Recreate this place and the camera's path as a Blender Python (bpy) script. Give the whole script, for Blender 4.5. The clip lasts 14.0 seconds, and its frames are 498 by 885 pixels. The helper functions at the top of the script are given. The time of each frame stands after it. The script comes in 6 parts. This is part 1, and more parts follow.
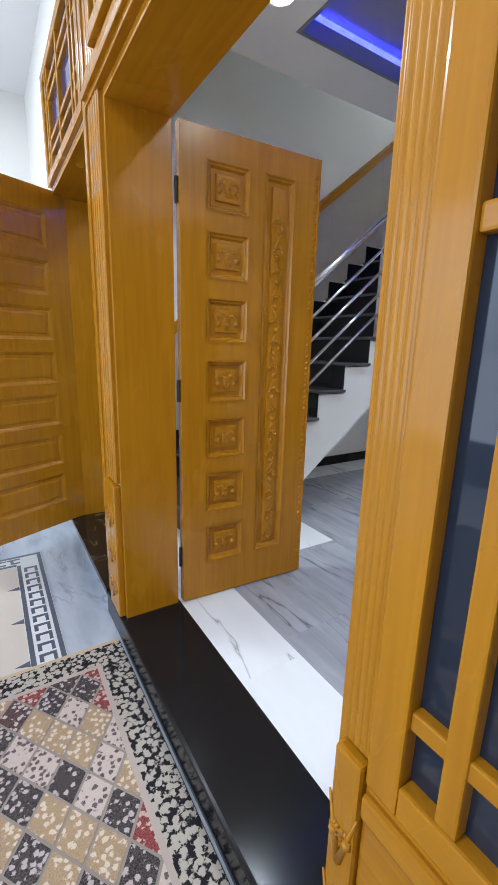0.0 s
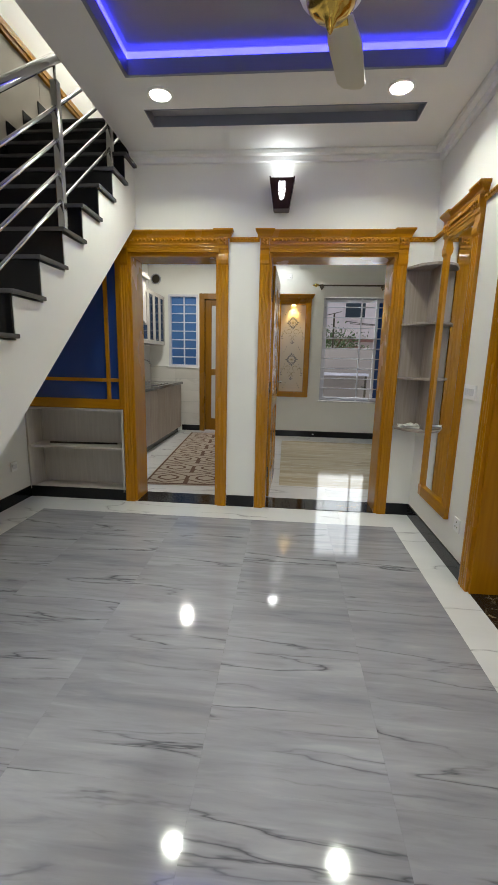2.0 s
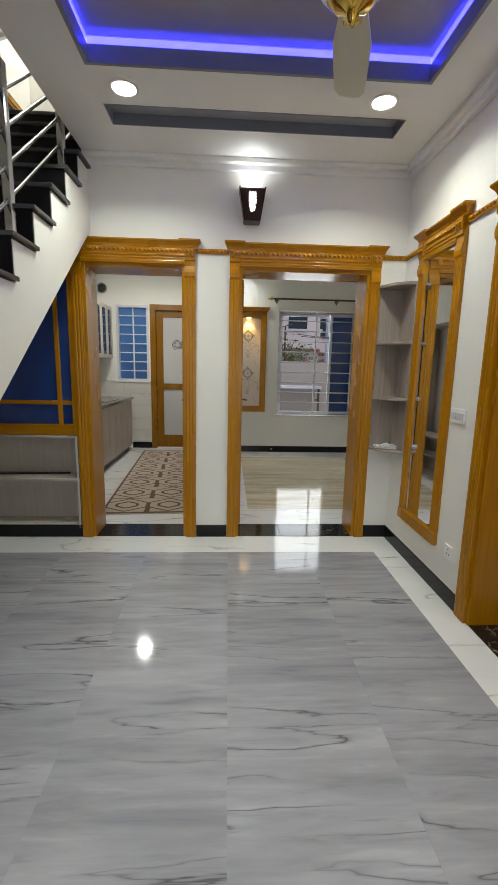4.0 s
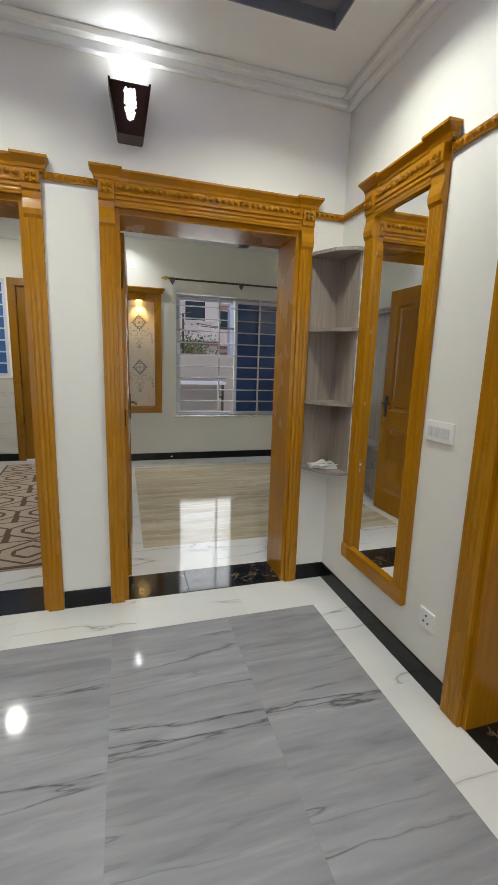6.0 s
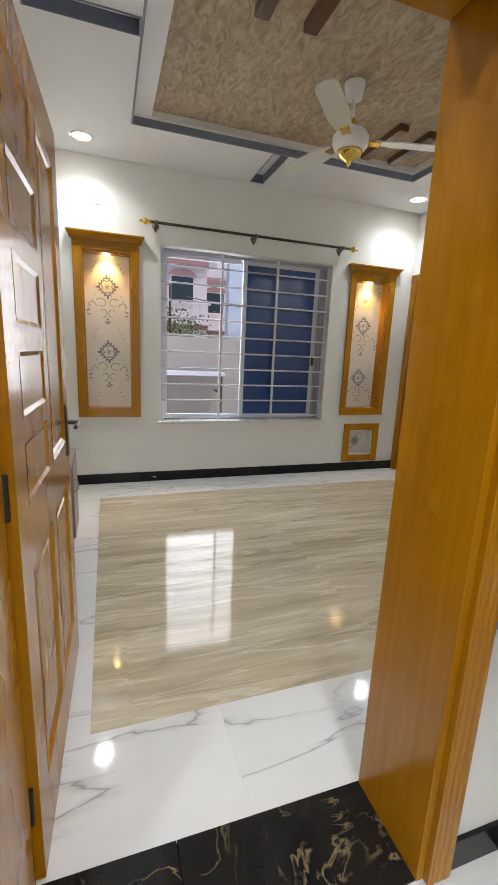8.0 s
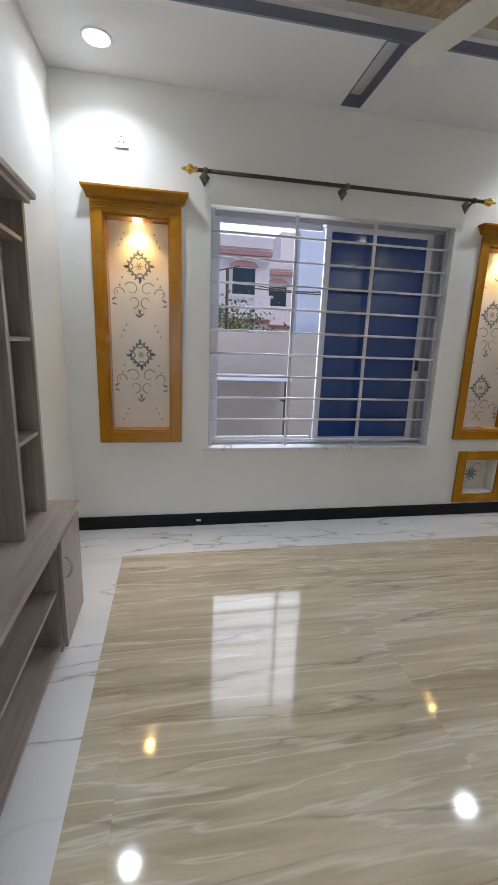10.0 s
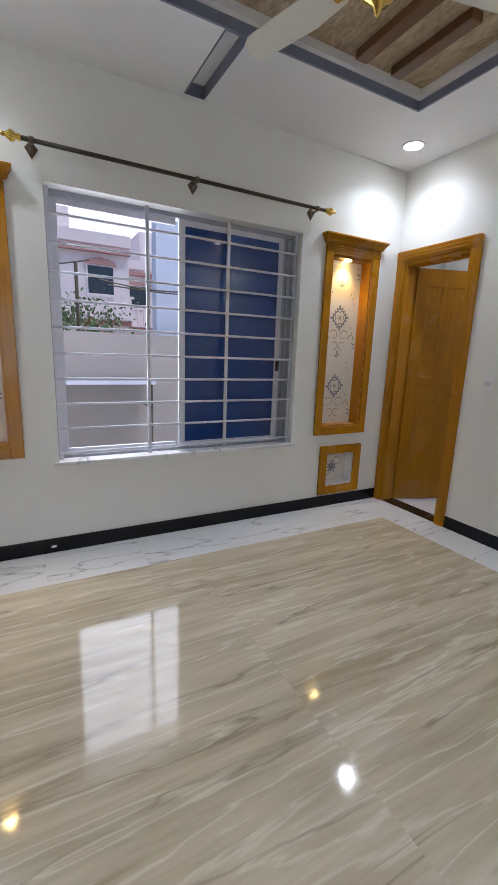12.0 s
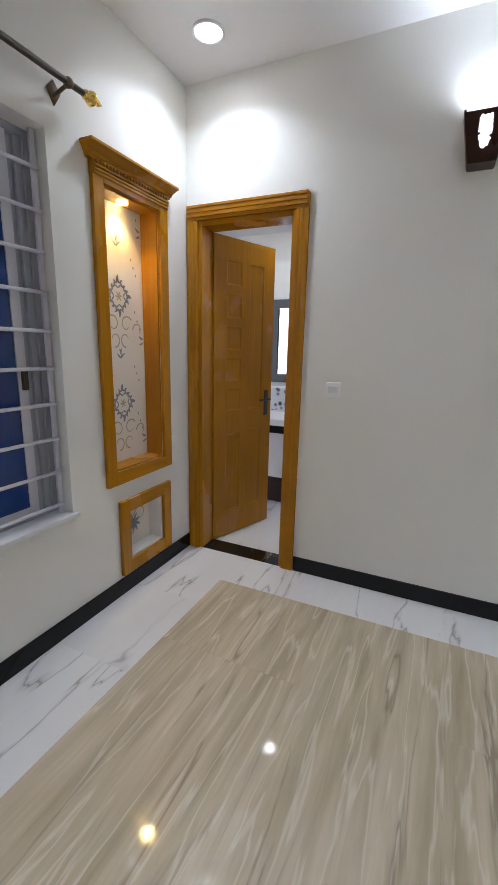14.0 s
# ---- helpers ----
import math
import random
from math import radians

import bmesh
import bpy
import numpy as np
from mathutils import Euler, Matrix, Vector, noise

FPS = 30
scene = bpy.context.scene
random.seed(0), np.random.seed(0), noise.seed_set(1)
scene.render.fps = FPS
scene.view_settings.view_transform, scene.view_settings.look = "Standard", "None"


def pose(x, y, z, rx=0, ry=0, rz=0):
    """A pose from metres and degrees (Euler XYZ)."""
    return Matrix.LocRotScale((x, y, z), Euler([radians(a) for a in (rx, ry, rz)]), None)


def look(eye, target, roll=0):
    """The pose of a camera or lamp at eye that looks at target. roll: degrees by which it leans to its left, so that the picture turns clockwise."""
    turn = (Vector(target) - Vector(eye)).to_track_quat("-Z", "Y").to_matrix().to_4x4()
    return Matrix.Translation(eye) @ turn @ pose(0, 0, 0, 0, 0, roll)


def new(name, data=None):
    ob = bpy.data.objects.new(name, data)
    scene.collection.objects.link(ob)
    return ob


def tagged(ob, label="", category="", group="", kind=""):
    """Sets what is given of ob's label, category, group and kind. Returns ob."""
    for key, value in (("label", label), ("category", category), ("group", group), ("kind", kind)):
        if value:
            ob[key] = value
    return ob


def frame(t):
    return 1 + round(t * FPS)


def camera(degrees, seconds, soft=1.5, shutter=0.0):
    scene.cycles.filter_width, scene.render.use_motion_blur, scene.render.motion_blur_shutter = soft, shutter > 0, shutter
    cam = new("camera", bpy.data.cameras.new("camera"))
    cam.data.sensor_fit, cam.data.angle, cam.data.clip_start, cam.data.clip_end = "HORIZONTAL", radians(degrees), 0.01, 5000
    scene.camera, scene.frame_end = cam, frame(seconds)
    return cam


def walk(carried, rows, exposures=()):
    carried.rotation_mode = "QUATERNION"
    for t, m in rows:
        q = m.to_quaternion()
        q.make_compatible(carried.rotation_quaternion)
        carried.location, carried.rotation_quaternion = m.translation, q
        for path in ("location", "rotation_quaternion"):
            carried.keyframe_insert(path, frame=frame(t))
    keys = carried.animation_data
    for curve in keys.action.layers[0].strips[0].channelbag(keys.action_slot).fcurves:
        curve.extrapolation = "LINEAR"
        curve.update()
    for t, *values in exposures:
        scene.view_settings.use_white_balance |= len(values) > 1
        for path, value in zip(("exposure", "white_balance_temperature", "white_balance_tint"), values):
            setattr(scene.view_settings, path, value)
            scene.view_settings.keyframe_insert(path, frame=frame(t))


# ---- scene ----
cam = camera(61.6, 14.0)
PATH = [
    (0, (-0.077, -0.01, 1.282), (0.956, 1.642, 0.831), 1.5),
    (0.5, (0.017, 0.351, 1.162), (1.394, 1.723, 0.693), 1.4),
    (1, (0.248, 0.61, 1.135), (1.93, 1.588, 0.675), 0.3),
    (1.5, (0.541, 0.826, 1.187), (2.411, 1.392, 0.762), 0.5),
    (2, (0.799, 1.05, 1.281), (2.753, 1.214, 0.892), 1.3),
    (4.5, (1.182, 1.296, 1.362), (3.144, 1.117, 1.02), 1.1),
    (5, (1.419, 1.184, 1.361), (3.365, 0.875, 1.021), 1.1),
    (5.5, (1.661, 1.154, 1.365), (3.584, 0.728, 1.019), 1.7),
    (6, (1.99, 1.197, 1.367), (3.872, 0.626, 1.004), 1.7),
    (6.5, (2.379, 1.159, 1.347), (4.228, 0.497, 0.97), 1.7),
    (7, (2.807, 1.108, 1.361), (4.638, 0.4, 0.98), 2.1),
    (7.5, (3.244, 1.078, 1.38), (5.074, 0.379, 0.977), 2.4),
    (8, (3.681, 0.989, 1.348), (5.531, 0.354, 0.928), 2.5),
    (8.5, (4.096, 0.922, 1.389), (5.973, 0.407, 0.927), 2.8),
    (11, (5.02, 0.703, 1.407), (6.938, 0.357, 0.96), 1.8),
    (11.5, (5.022, 0.698, 1.423), (6.857, 0.039, 0.976), 1.7),
    (12, (5.022, 0.653, 1.375), (6.742, -0.278, 0.956), 2.1),
    (12.5, (5.136, 0.631, 1.373), (6.695, -0.55, 0.956), 2.1),
    (13, (5.472, 0.438, 1.379), (6.85, -0.951, 0.966), 2.2),
    (13.5, (5.946, 0.294, 1.44), (7.085, -1.288, 0.995), 2.2),
    (14, (6.356, 0.052, 1.44), (7.173, -1.719, 1.0), 1.3),
]
walk(cam, [(t, look(eye, target, roll)) for t, eye, target, roll in PATH], ((0, 0.98, 5500, 10), (0.5, 0.95, 6300, 11), (1, 0.84, 6400, 9), (2, 0.58, 6700, 6), (5.5, 0.64, 6750, 6), (6.5, 0.7, 6600, 7), (7.5, 1.06, 6400, 8), (8, 1.22, 6500, 10), (8.5, 1.05, 6400, 9), (11, 1.07, 5900, 14), (14, 1.18, 5950, 14)))

# ---- light ----
world = bpy.data.worlds.new("sky")
scene.world = world
world.use_nodes = True
wn = world.node_tree
sky = wn.nodes.new("ShaderNodeTexSky")
sky.sky_type, sky.sun_disc = 'NISHITA', False
sky.sun_elevation, sky.sun_rotation = radians(50), radians(140)
sky.air_density, sky.dust_density = 1.0, 4.0
wn.links.new(sky.outputs[0], wn.nodes["Background"].inputs[0])
wn.nodes["Background"].inputs[1].default_value = 0.12
sun = bpy.data.lights.new("sun", 'SUN')
sun.energy, sun.angle, sun.color = 0.9, radians(15), (1, 0.96, 0.9)
sun_ob = new("sun", sun)
sun_ob.matrix_world = look((0, 0, 20), (8, 6, 0))


def area_lamp(name, eye, target, sx, sy, watts, colour=(1, 1, 1)):
    d = bpy.data.lights.new(name, 'AREA')
    d.shape, d.size, d.size_y, d.energy, d.color = 'RECTANGLE', sx, sy, watts, colour
    ob = new(name, d)
    ob.matrix_world = look(eye, target)
    return ob


def bulb(name, place, watts, colour, radius=0.03, spot=None, target=None):
    d = bpy.data.lights.new(name, 'SPOT' if spot else 'POINT')
    d.energy, d.color, d.shadow_soft_size = watts, colour, radius
    if spot:
        d.spot_size, d.spot_blend = radians(spot), 0.6
    ob = new(name, d)
    ob.matrix_world = look(place, target or (place[0], place[1] + 1e-4, place[2] - 1))
    return ob


# daylight of the bedroom and kitchen windows
area_lamp("window_daylight", (9.0, -0.1, 1.8), (4, -0.1, 1.2), 2.8, 2.0, 36, (0.92, 0.96, 1))

# lamp added in an assumed street-side opening to brighten the porch
area_lamp("porch_daylight", (-3.3, 0.9, 1.5), (0, 0.9, 1.0), 4.6, 2.3, 48, (0.94, 0.97, 1))

# ---- materials ----


def material(name, rough=0.5, metal=0.0, coat=0.0, spec=0.5):
    m = bpy.data.materials.new(name)
    m.use_nodes = True
    p = m.node_tree.nodes["Principled BSDF"]
    p.inputs["Roughness"].default_value, p.inputs["Metallic"].default_value = rough, metal
    p.inputs["Coat Weight"].default_value, p.inputs["Specular IOR Level"].default_value = coat, spec
    p.inputs["Coat Roughness"].default_value = 0.06
    return m, m.node_tree, p


def node(nt, kind, ins=(), **props):
    n = nt.nodes.new(kind)
    for k, v in props.items():
        setattr(n, k, v)
    for k, v in dict(ins).items():
        if isinstance(v, bpy.types.NodeSocket):
            nt.links.new(v, n.inputs[k])
        else:
            n.inputs[k].default_value = v
    return n


def ramp(nt, fac, stops):
    r = nt.nodes.new("ShaderNodeValToRGB")
    while len(r.color_ramp.elements) < len(stops):
        r.color_ramp.elements.new(0.5)
    for e, (p, c) in zip(r.color_ramp.elements, stops):
        e.position, e.color = p, (*c, 1)
    nt.links.new(fac, r.inputs[0])
    return r.outputs[0]


def mix(nt, fac, a, b, how='MIX'):
    n = nt.nodes.new("ShaderNodeMix")
    n.data_type, n.blend_type = 'RGBA', how
    for sock, v in ((n.inputs[0], fac), (n.inputs[6], a), (n.inputs[7], b)):
        if isinstance(v, bpy.types.NodeSocket):
            nt.links.new(v, sock)
        elif isinstance(v, tuple):
            sock.default_value = (*v, 1)
        else:
            sock.default_value = v
    return n.outputs[2]


def coords(nt, scale=(1, 1, 1), turn=(0, 0, 0), piece=0.0, space="Object", spot=(0, 0, 0)):
    """Texture coordinates; piece: how far each piece of a set is shifted in the pattern."""
    c = node(nt, "ShaderNodeTexCoord").outputs[space]
    m = node(nt, "ShaderNodeMapping", {"Vector": c, "Scale": scale, "Rotation": [radians(a) for a in turn], "Location": spot}).outputs[0]
    if piece:
        r = node(nt, "ShaderNodeObjectInfo").outputs["Random"]
        k = node(nt, "ShaderNodeVectorMath", {0: (piece, piece * 0.71, piece * 1.37)}, operation='SCALE')
        nt.links.new(r, k.inputs["Scale"])
        m = node(nt, "ShaderNodeVectorMath", {0: m, 1: k.outputs[0]}, operation='ADD').outputs[0]
    return m


def noise_of(nt, vec, scale, detail=4.0, distort=0.0, rough=0.5):
    return node(nt, "ShaderNodeTexNoise", {"Vector": vec, "Scale": scale, "Detail": detail, "Distortion": distort, "Roughness": rough}).outputs[0]


def bump(nt, p, height, strength=0.2, dist=0.01):
    b = node(nt, "ShaderNodeBump", {"Height": height, "Strength": strength, "Distance": dist})
    nt.links.new(b.outputs[0], p.inputs["Normal"])


def varnished(name, lo, hi, rough=0.25, along=2, coat=0.2):
    """Wood with grain along one axis of the thing."""
    m, nt, p = material(name, rough, coat=coat, spec=0.28)
    s = [22, 22, 22]
    s[along] = 1.2
    v = coords(nt, tuple(s), piece=7)
    g = noise_of(nt, v, 2.0, 6, 0.6)
    big = noise_of(nt, coords(nt, (1.3, 1.3, 0.7), piece=3), 2.0, 3)
    c = ramp(nt, g, [(0.3, lo), (0.7, hi)])
    c = mix(nt, 0.35, c, ramp(nt, big, [(0.3, lo), (0.75, hi)]))
    nt.links.new(c, p.inputs["Base Color"])
    nt.links.new(node(nt, "ShaderNodeMapRange", {0: big, 3: rough - 0.08, 4: rough + 0.1}).outputs[0], p.inputs["Roughness"])
    bump(nt, p, g, 0.06, 0.003)
    return m


def painted(name, colour, rough=0.55, vary=0.06):
    m, nt, p = material(name, rough)
    v = coords(nt, space="Object")
    big = noise_of(nt, v, 0.7, 3)
    fine = noise_of(nt, v, 90, 3)
    dark = tuple(c * (1 - vary) for c in colour)
    nt.links.new(ramp(nt, big, [(0.3, dark), (0.7, colour)]), p.inputs["Base Color"])
    bump(nt, p, fine, 0.08, 0.002)
    return m


WOOD = varnished("honey_varnished_wood", (0.36, 0.148, 0.002), (0.47, 0.206, 0.004))
WOOD_X = varnished("honey_varnished_wood_level", (0.36, 0.148, 0.002), (0.47, 0.206, 0.004), along=0)
LAMINATE = varnished("grey_brown_laminate", (0.24, 0.20, 0.17), (0.40, 0.35, 0.31), 0.4, coat=0.1)
WALL = painted("cream_wall_paint", (0.84, 0.835, 0.79))
CEIL = painted("white_ceiling_paint", (0.84, 0.84, 0.84))
GREYTRIM = painted("grey_blue_groove_paint", (0.20, 0.22, 0.29), 0.4)
PLASTIC = painted("white_plastic", (0.88, 0.88, 0.87), 0.3, 0.02)
STEEL, _nt, _p = material("brushed_stainless_steel", 0.16, 1.0)
_p.inputs["Base Color"].default_value = (0.62, 0.62, 0.62, 1)
BRASS, _nt, _p = material("polished_brass", 0.16, 1.0)
_p.inputs["Base Color"].default_value = (0.75, 0.52, 0.12, 1)
MIRROR, _nt, _p = material("mirror_glass", 0.01, 1.0)
_p.inputs["Base Color"].default_value = (0.88, 0.9, 0.9, 1)
ALUMINIUM = painted("white_powder_coat", (0.62, 0.62, 0.68), 0.35, 0.03)
BLACKMETAL, _nt, _p = material("dark_bronze_metal", 0.35, 0.7)
_p.inputs["Base Color"].default_value = (0.06, 0.05, 0.035, 1)


def marble(name, base, cloud, vein, rough=0.07, stretch=(1, 1, 1), turn=0.0, vscale=1.0, thin=0.03, piece=9.0, amount=0.8):
    m, nt, p = material(name, rough, spec=0.5)
    v = coords(nt, stretch, (0, 0, turn), piece=piece)
    c1 = noise_of(nt, v, 1.6 * vscale, 5, 0.5)
    col = ramp(nt, c1, [(0.32, cloud), (0.68, base)])
    n2 = noise_of(nt, v, 1.1 * vscale, 6, 0.9, 0.55)
    d = node(nt, "ShaderNodeMath", {0: n2, 1: 0.5}, operation='SUBTRACT').outputs[0]
    d = node(nt, "ShaderNodeMath", {0: d}, operation='ABSOLUTE').outputs[0]
    line = ramp(nt, d, [(0.0, (1, 1, 1)), (thin, (0, 0, 0))])
    gate = ramp(nt, noise_of(nt, v, 1.9 * vscale, 2), [(0.45, (0, 0, 0)), (0.62, (amount,) * 3)])
    f = mix(nt, 1.0, line, gate, 'MULTIPLY')
    nt.links.new(mix(nt, f, col, vein), p.inputs["Base Color"])
    nt.links.new(node(nt, "ShaderNodeMapRange", {0: c1, 3: rough * 0.7, 4: rough * 1.5}).outputs[0], p.inputs["Roughness"])
    return m




def streaked(name, tones, vein, rough=0.07, stretch=(6, 0.4, 1), turn=5.0, veins=0.8, thin=0.014, scale=1.0, fine=0.35, piece=9.0, warp=0.7, pale=None, gate=1.3, halo=1.0, world_space=False, multi=0.0, bend=0.8, lo=0.42):
    """Polished stone with long soft streaks across x and thin broken veins along them."""
    m, nt, p = material(name, rough)
    v = coords(nt, stretch, (0, 0, turn), piece=piece)
    if world_space:
        # the pattern runs on from slab to slab with a small shift
        c = node(nt, "ShaderNodeNewGeometry").outputs["Position"]
        k = node(nt, "ShaderNodeVectorMath", {0: (piece, piece * 0.7, 0)}, operation='SCALE')
        nt.links.new(node(nt, "ShaderNodeObjectInfo").outputs["Random"], k.inputs["Scale"])
        c = node(nt, "ShaderNodeVectorMath", {0: c, 1: k.outputs[0]}, operation='ADD').outputs[0]
        v = node(nt, "ShaderNodeMapping", {"Vector": c, "Scale": stretch, "Rotation": (0, 0, radians(turn))}).outputs[0]
    broad = noise_of(nt, v, 0.9 * scale, 5, warp, 0.55)
    thinner = noise_of(nt, v, 3.1 * scale, 6, warp * 1.6, 0.6)
    col = mix(nt, fine, ramp(nt, broad, tones), ramp(nt, thinner, tones))
    if pale:
        d = node(nt, "ShaderNodeMath", {0: noise_of(nt, v, 1.15 * scale, 4, warp * 1.3, 0.5), 1: 0.47}, operation='SUBTRACT').outputs[0]
        d = node(nt, "ShaderNodeMath", {0: d, 1: 0.085}, operation='PINGPONG').outputs[0]
        col = mix(nt, ramp(nt, d, [(0.0, (0.5,) * 3), (0.008, (0.27,) * 3), (0.020, (0, 0, 0))]), col, pale)
    d = node(nt, "ShaderNodeMath", {0: noise_of(nt, v, 0.75 * scale, 5, bend, 0.5), 1: 0.5}, operation='SUBTRACT').outputs[0]
    d = node(nt, "ShaderNodeMath", {0: d, 1: multi}, operation='PINGPONG' if multi else 'ABSOLUTE').outputs[0]
    line = ramp(nt, d, [(0.0, (1, 1, 1)), (thin * 0.4, (0.7, 0.7, 0.7)), (thin, (0.3 if halo > 1 else 0.0,) * 3), (thin * halo + 1e-4, (0, 0, 0))])
    gate = ramp(nt, noise_of(nt, v, gate * scale, 2), [(lo, (0, 0, 0)), (lo + 0.18, (veins,) * 3)])
    nt.links.new(mix(nt, mix(nt, 1.0, line, gate, 'MULTIPLY'), col, vein), p.inputs["Base Color"])
    nt.links.new(node(nt, "ShaderNodeMapRange", {0: broad, 3: rough * 0.7, 4: rough * 1.4}).outputs[0], p.inputs["Roughness"])
    return m


GREY_MARBLE = streaked("polished_grey_marble", [(0.30, (0.20, 0.20, 0.23)), (0.45, (0.31, 0.31, 0.345)), (0.56, (0.35, 0.35, 0.385)), (0.72, (0.46, 0.46, 0.50))], (0.10, 0.10, 0.115), stretch=(3.6, 0.42, 1), thin=0.008, turn=4, scale=2.1, veins=0.95, gate=0.9, halo=3.0, warp=0.3, bend=0.22, multi=0.085, fine=0.45)
WHITE_MARBLE = streaked("polished_white_marble", [(0.3, (0.71, 0.71, 0.72)), (0.7, (0.80, 0.80, 0.80))], (0.22, 0.215, 0.23), stretch=(2.6, 0.55, 1), turn=36, thin=0.004, scale=1.25, veins=0.72, fine=0.15, warp=0.5, gate=0.9, halo=4.0, multi=0.085, bend=0.35, lo=0.30)
BEIGE_MARBLE = streaked("polished_beige_travertine", [(0.32, (0.35, 0.285, 0.185)), (0.44, (0.46, 0.395, 0.275)), (0.55, (0.55, 0.475, 0.345)), (0.68, (0.69, 0.615, 0.48))], (0.27, 0.22, 0.155), stretch=(4.6, 0.40, 1), thin=0.009, turn=6, fine=0.42, veins=0.8, warp=0.25, bend=0.18, piece=0.05, halo=2.5, multi=0.10, world_space=True, scale=1.35, pale=(0.78, 0.74, 0.63))
BLACK_MARBLE = marble("polished_black_marble", (0.010, 0.010, 0.011), (0.016, 0.016, 0.017), (0.30, 0.22, 0.12), vscale=4.0, thin=0.010, amount=0.8)
BLACK_GRANITE, _nt, _p = material("black_granite", 0.16, spec=0.25)
_p.inputs["Base Color"].default_value = (0.010, 0.010, 0.011, 1)

# blue film on the panes
BLUE_GLASS, _nt, _p = material("blue_film_on_glass", 0.08, coat=0.5)
_p.inputs["Base Color"].default_value = (0.008, 0.040, 0.20, 1)
# paler copy for the kitchen pane: daylight through the film put into its colour
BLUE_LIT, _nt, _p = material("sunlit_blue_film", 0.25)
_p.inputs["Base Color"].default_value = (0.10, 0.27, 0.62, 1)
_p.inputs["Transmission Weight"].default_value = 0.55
CLEAR, _nt, _p = material("clear_glass", 0.0)
_p.inputs["Base Color"].default_value = (0.95, 0.97, 0.97, 1)
_p.inputs["Transmission Weight"].default_value, _p.inputs["IOR"].default_value = 1.0, 1.02


def glow(name, colour, strength):
    m, nt, p = material(name, 0.5)
    p.inputs["Emission Color"].default_value, p.inputs["Emission Strength"].default_value = (*colour, 1), strength
    p.inputs["Base Color"].default_value = (0.8, 0.8, 0.8, 1)
    return m


LAMP_GLOW = glow("lit_diffuser", (1, 0.99, 0.96), 14)
BLUE_GLOW = glow("blue_led_strip", (0.03, 0.03, 1.0), 5)
WARM_GLOW = glow("warm_spot_bulb", (1, 0.72, 0.25), 12)

# ---- building blocks ----


def box(bm, x0, y0, z0, x1, y1, z1, bevel=0.0):
    r = bmesh.ops.create_cube(bm, size=1.0)
    vs = r["verts"]
    bmesh.ops.scale(bm, vec=(abs(x1 - x0), abs(y1 - y0), abs(z1 - z0)), verts=vs)
    bmesh.ops.translate(bm, vec=((x0 + x1) / 2, (y0 + y1) / 2, (z0 + z1) / 2), verts=vs)
    if bevel:
        es = list({e for v in vs for e in v.link_edges})
        bmesh.ops.bevel(bm, geom=es, offset=bevel, segments=2, affect='EDGES', profile=0.6)
    return vs


def boxes(*rows, bevel=0.0):
    bm = bmesh.new()
    for r in rows:
        box(bm, *r, bevel=bevel)
    return bm


def prism(points, lo, hi, axis="x", bm=None):
    """A closed outline of (u, v) drawn out along an axis: x (u=y, v=z), y (u=x, v=z) or z (u=x, v=y)."""
    bm = bm or bmesh.new()

    def at(u, v, w):
        return {"x": (w, u, v), "y": (u, w, v), "z": (u, v, w)}[axis]
    a = [bm.verts.new(at(u, v, lo)) for u, v in points]
    b = [bm.verts.new(at(u, v, hi)) for u, v in points]
    n = len(points)
    bm.faces.new(a)
    bm.faces.new(b[::-1])
    for i in range(n):
        bm.faces.new((a[i], b[i], b[(i + 1) % n], a[(i + 1) % n]))
    bmesh.ops.recalc_face_normals(bm, faces=bm.faces[:])
    return bm


def tube(bm, a, b, r, n=14, r2=None):
    a, b = Vector(a), Vector(b)
    d = b - a
    m = Matrix.Translation((a + b) / 2) @ d.to_track_quat("Z", "Y").to_matrix().to_4x4()
    bmesh.ops.create_cone(bm, cap_ends=True, segments=n, radius1=r, radius2=r if r2 is None else r2, depth=d.length, matrix=m)
    return bm


def lathe(profile, n=24, bm=None):
    """A turned shape about z from (radius, height) pairs."""
    bm = bm or bmesh.new()
    rings = [[bm.verts.new((max(r, 1e-4) * math.cos(2 * math.pi * i / n), max(r, 1e-4) * math.sin(2 * math.pi * i / n), z)) for i in range(n)] for r, z in profile]
    for p, q in zip(rings, rings[1:]):
        for i in range(n):
            bm.faces.new((p[i], p[(i + 1) % n], q[(i + 1) % n], q[i]))
    bm.faces.new(rings[0][::-1])
    bm.faces.new(rings[-1])
    return bm


def mesh_of(name, bm, mat, smooth=False):
    me = bpy.data.meshes.new(name)
    bm.to_mesh(me)
    bm.free()
    me.materials.append(mat)
    if smooth:
        for f in me.polygons:
            f.use_smooth = True
    return me


def thing(name, place, label, category, group="", kind="", rz=0.0):
    ob = new(name)
    ob.matrix_world = pose(*place, 0, 0, rz)
    ob.empty_display_size = 0.1
    return tagged(ob, label, category, group, kind)


def part(name, bm, mat, parent, label="", smooth=False):
    ob = new(name, mesh_of(name, bm, mat, smooth))
    ob.parent = parent
    return tagged(ob, label)


def solid(name, bm, mat, label, category, kind="", group="", place=(0, 0, 0), rz=0.0, smooth=False):
    ob = new(name, mesh_of(name, bm, mat, smooth))
    ob.matrix_world = pose(*place, 0, 0, rz)
    return tagged(ob, label, category, group, kind)


def setting(name, bm, mat, label, category):
    return solid(name, bm, mat, label, category, "structure")


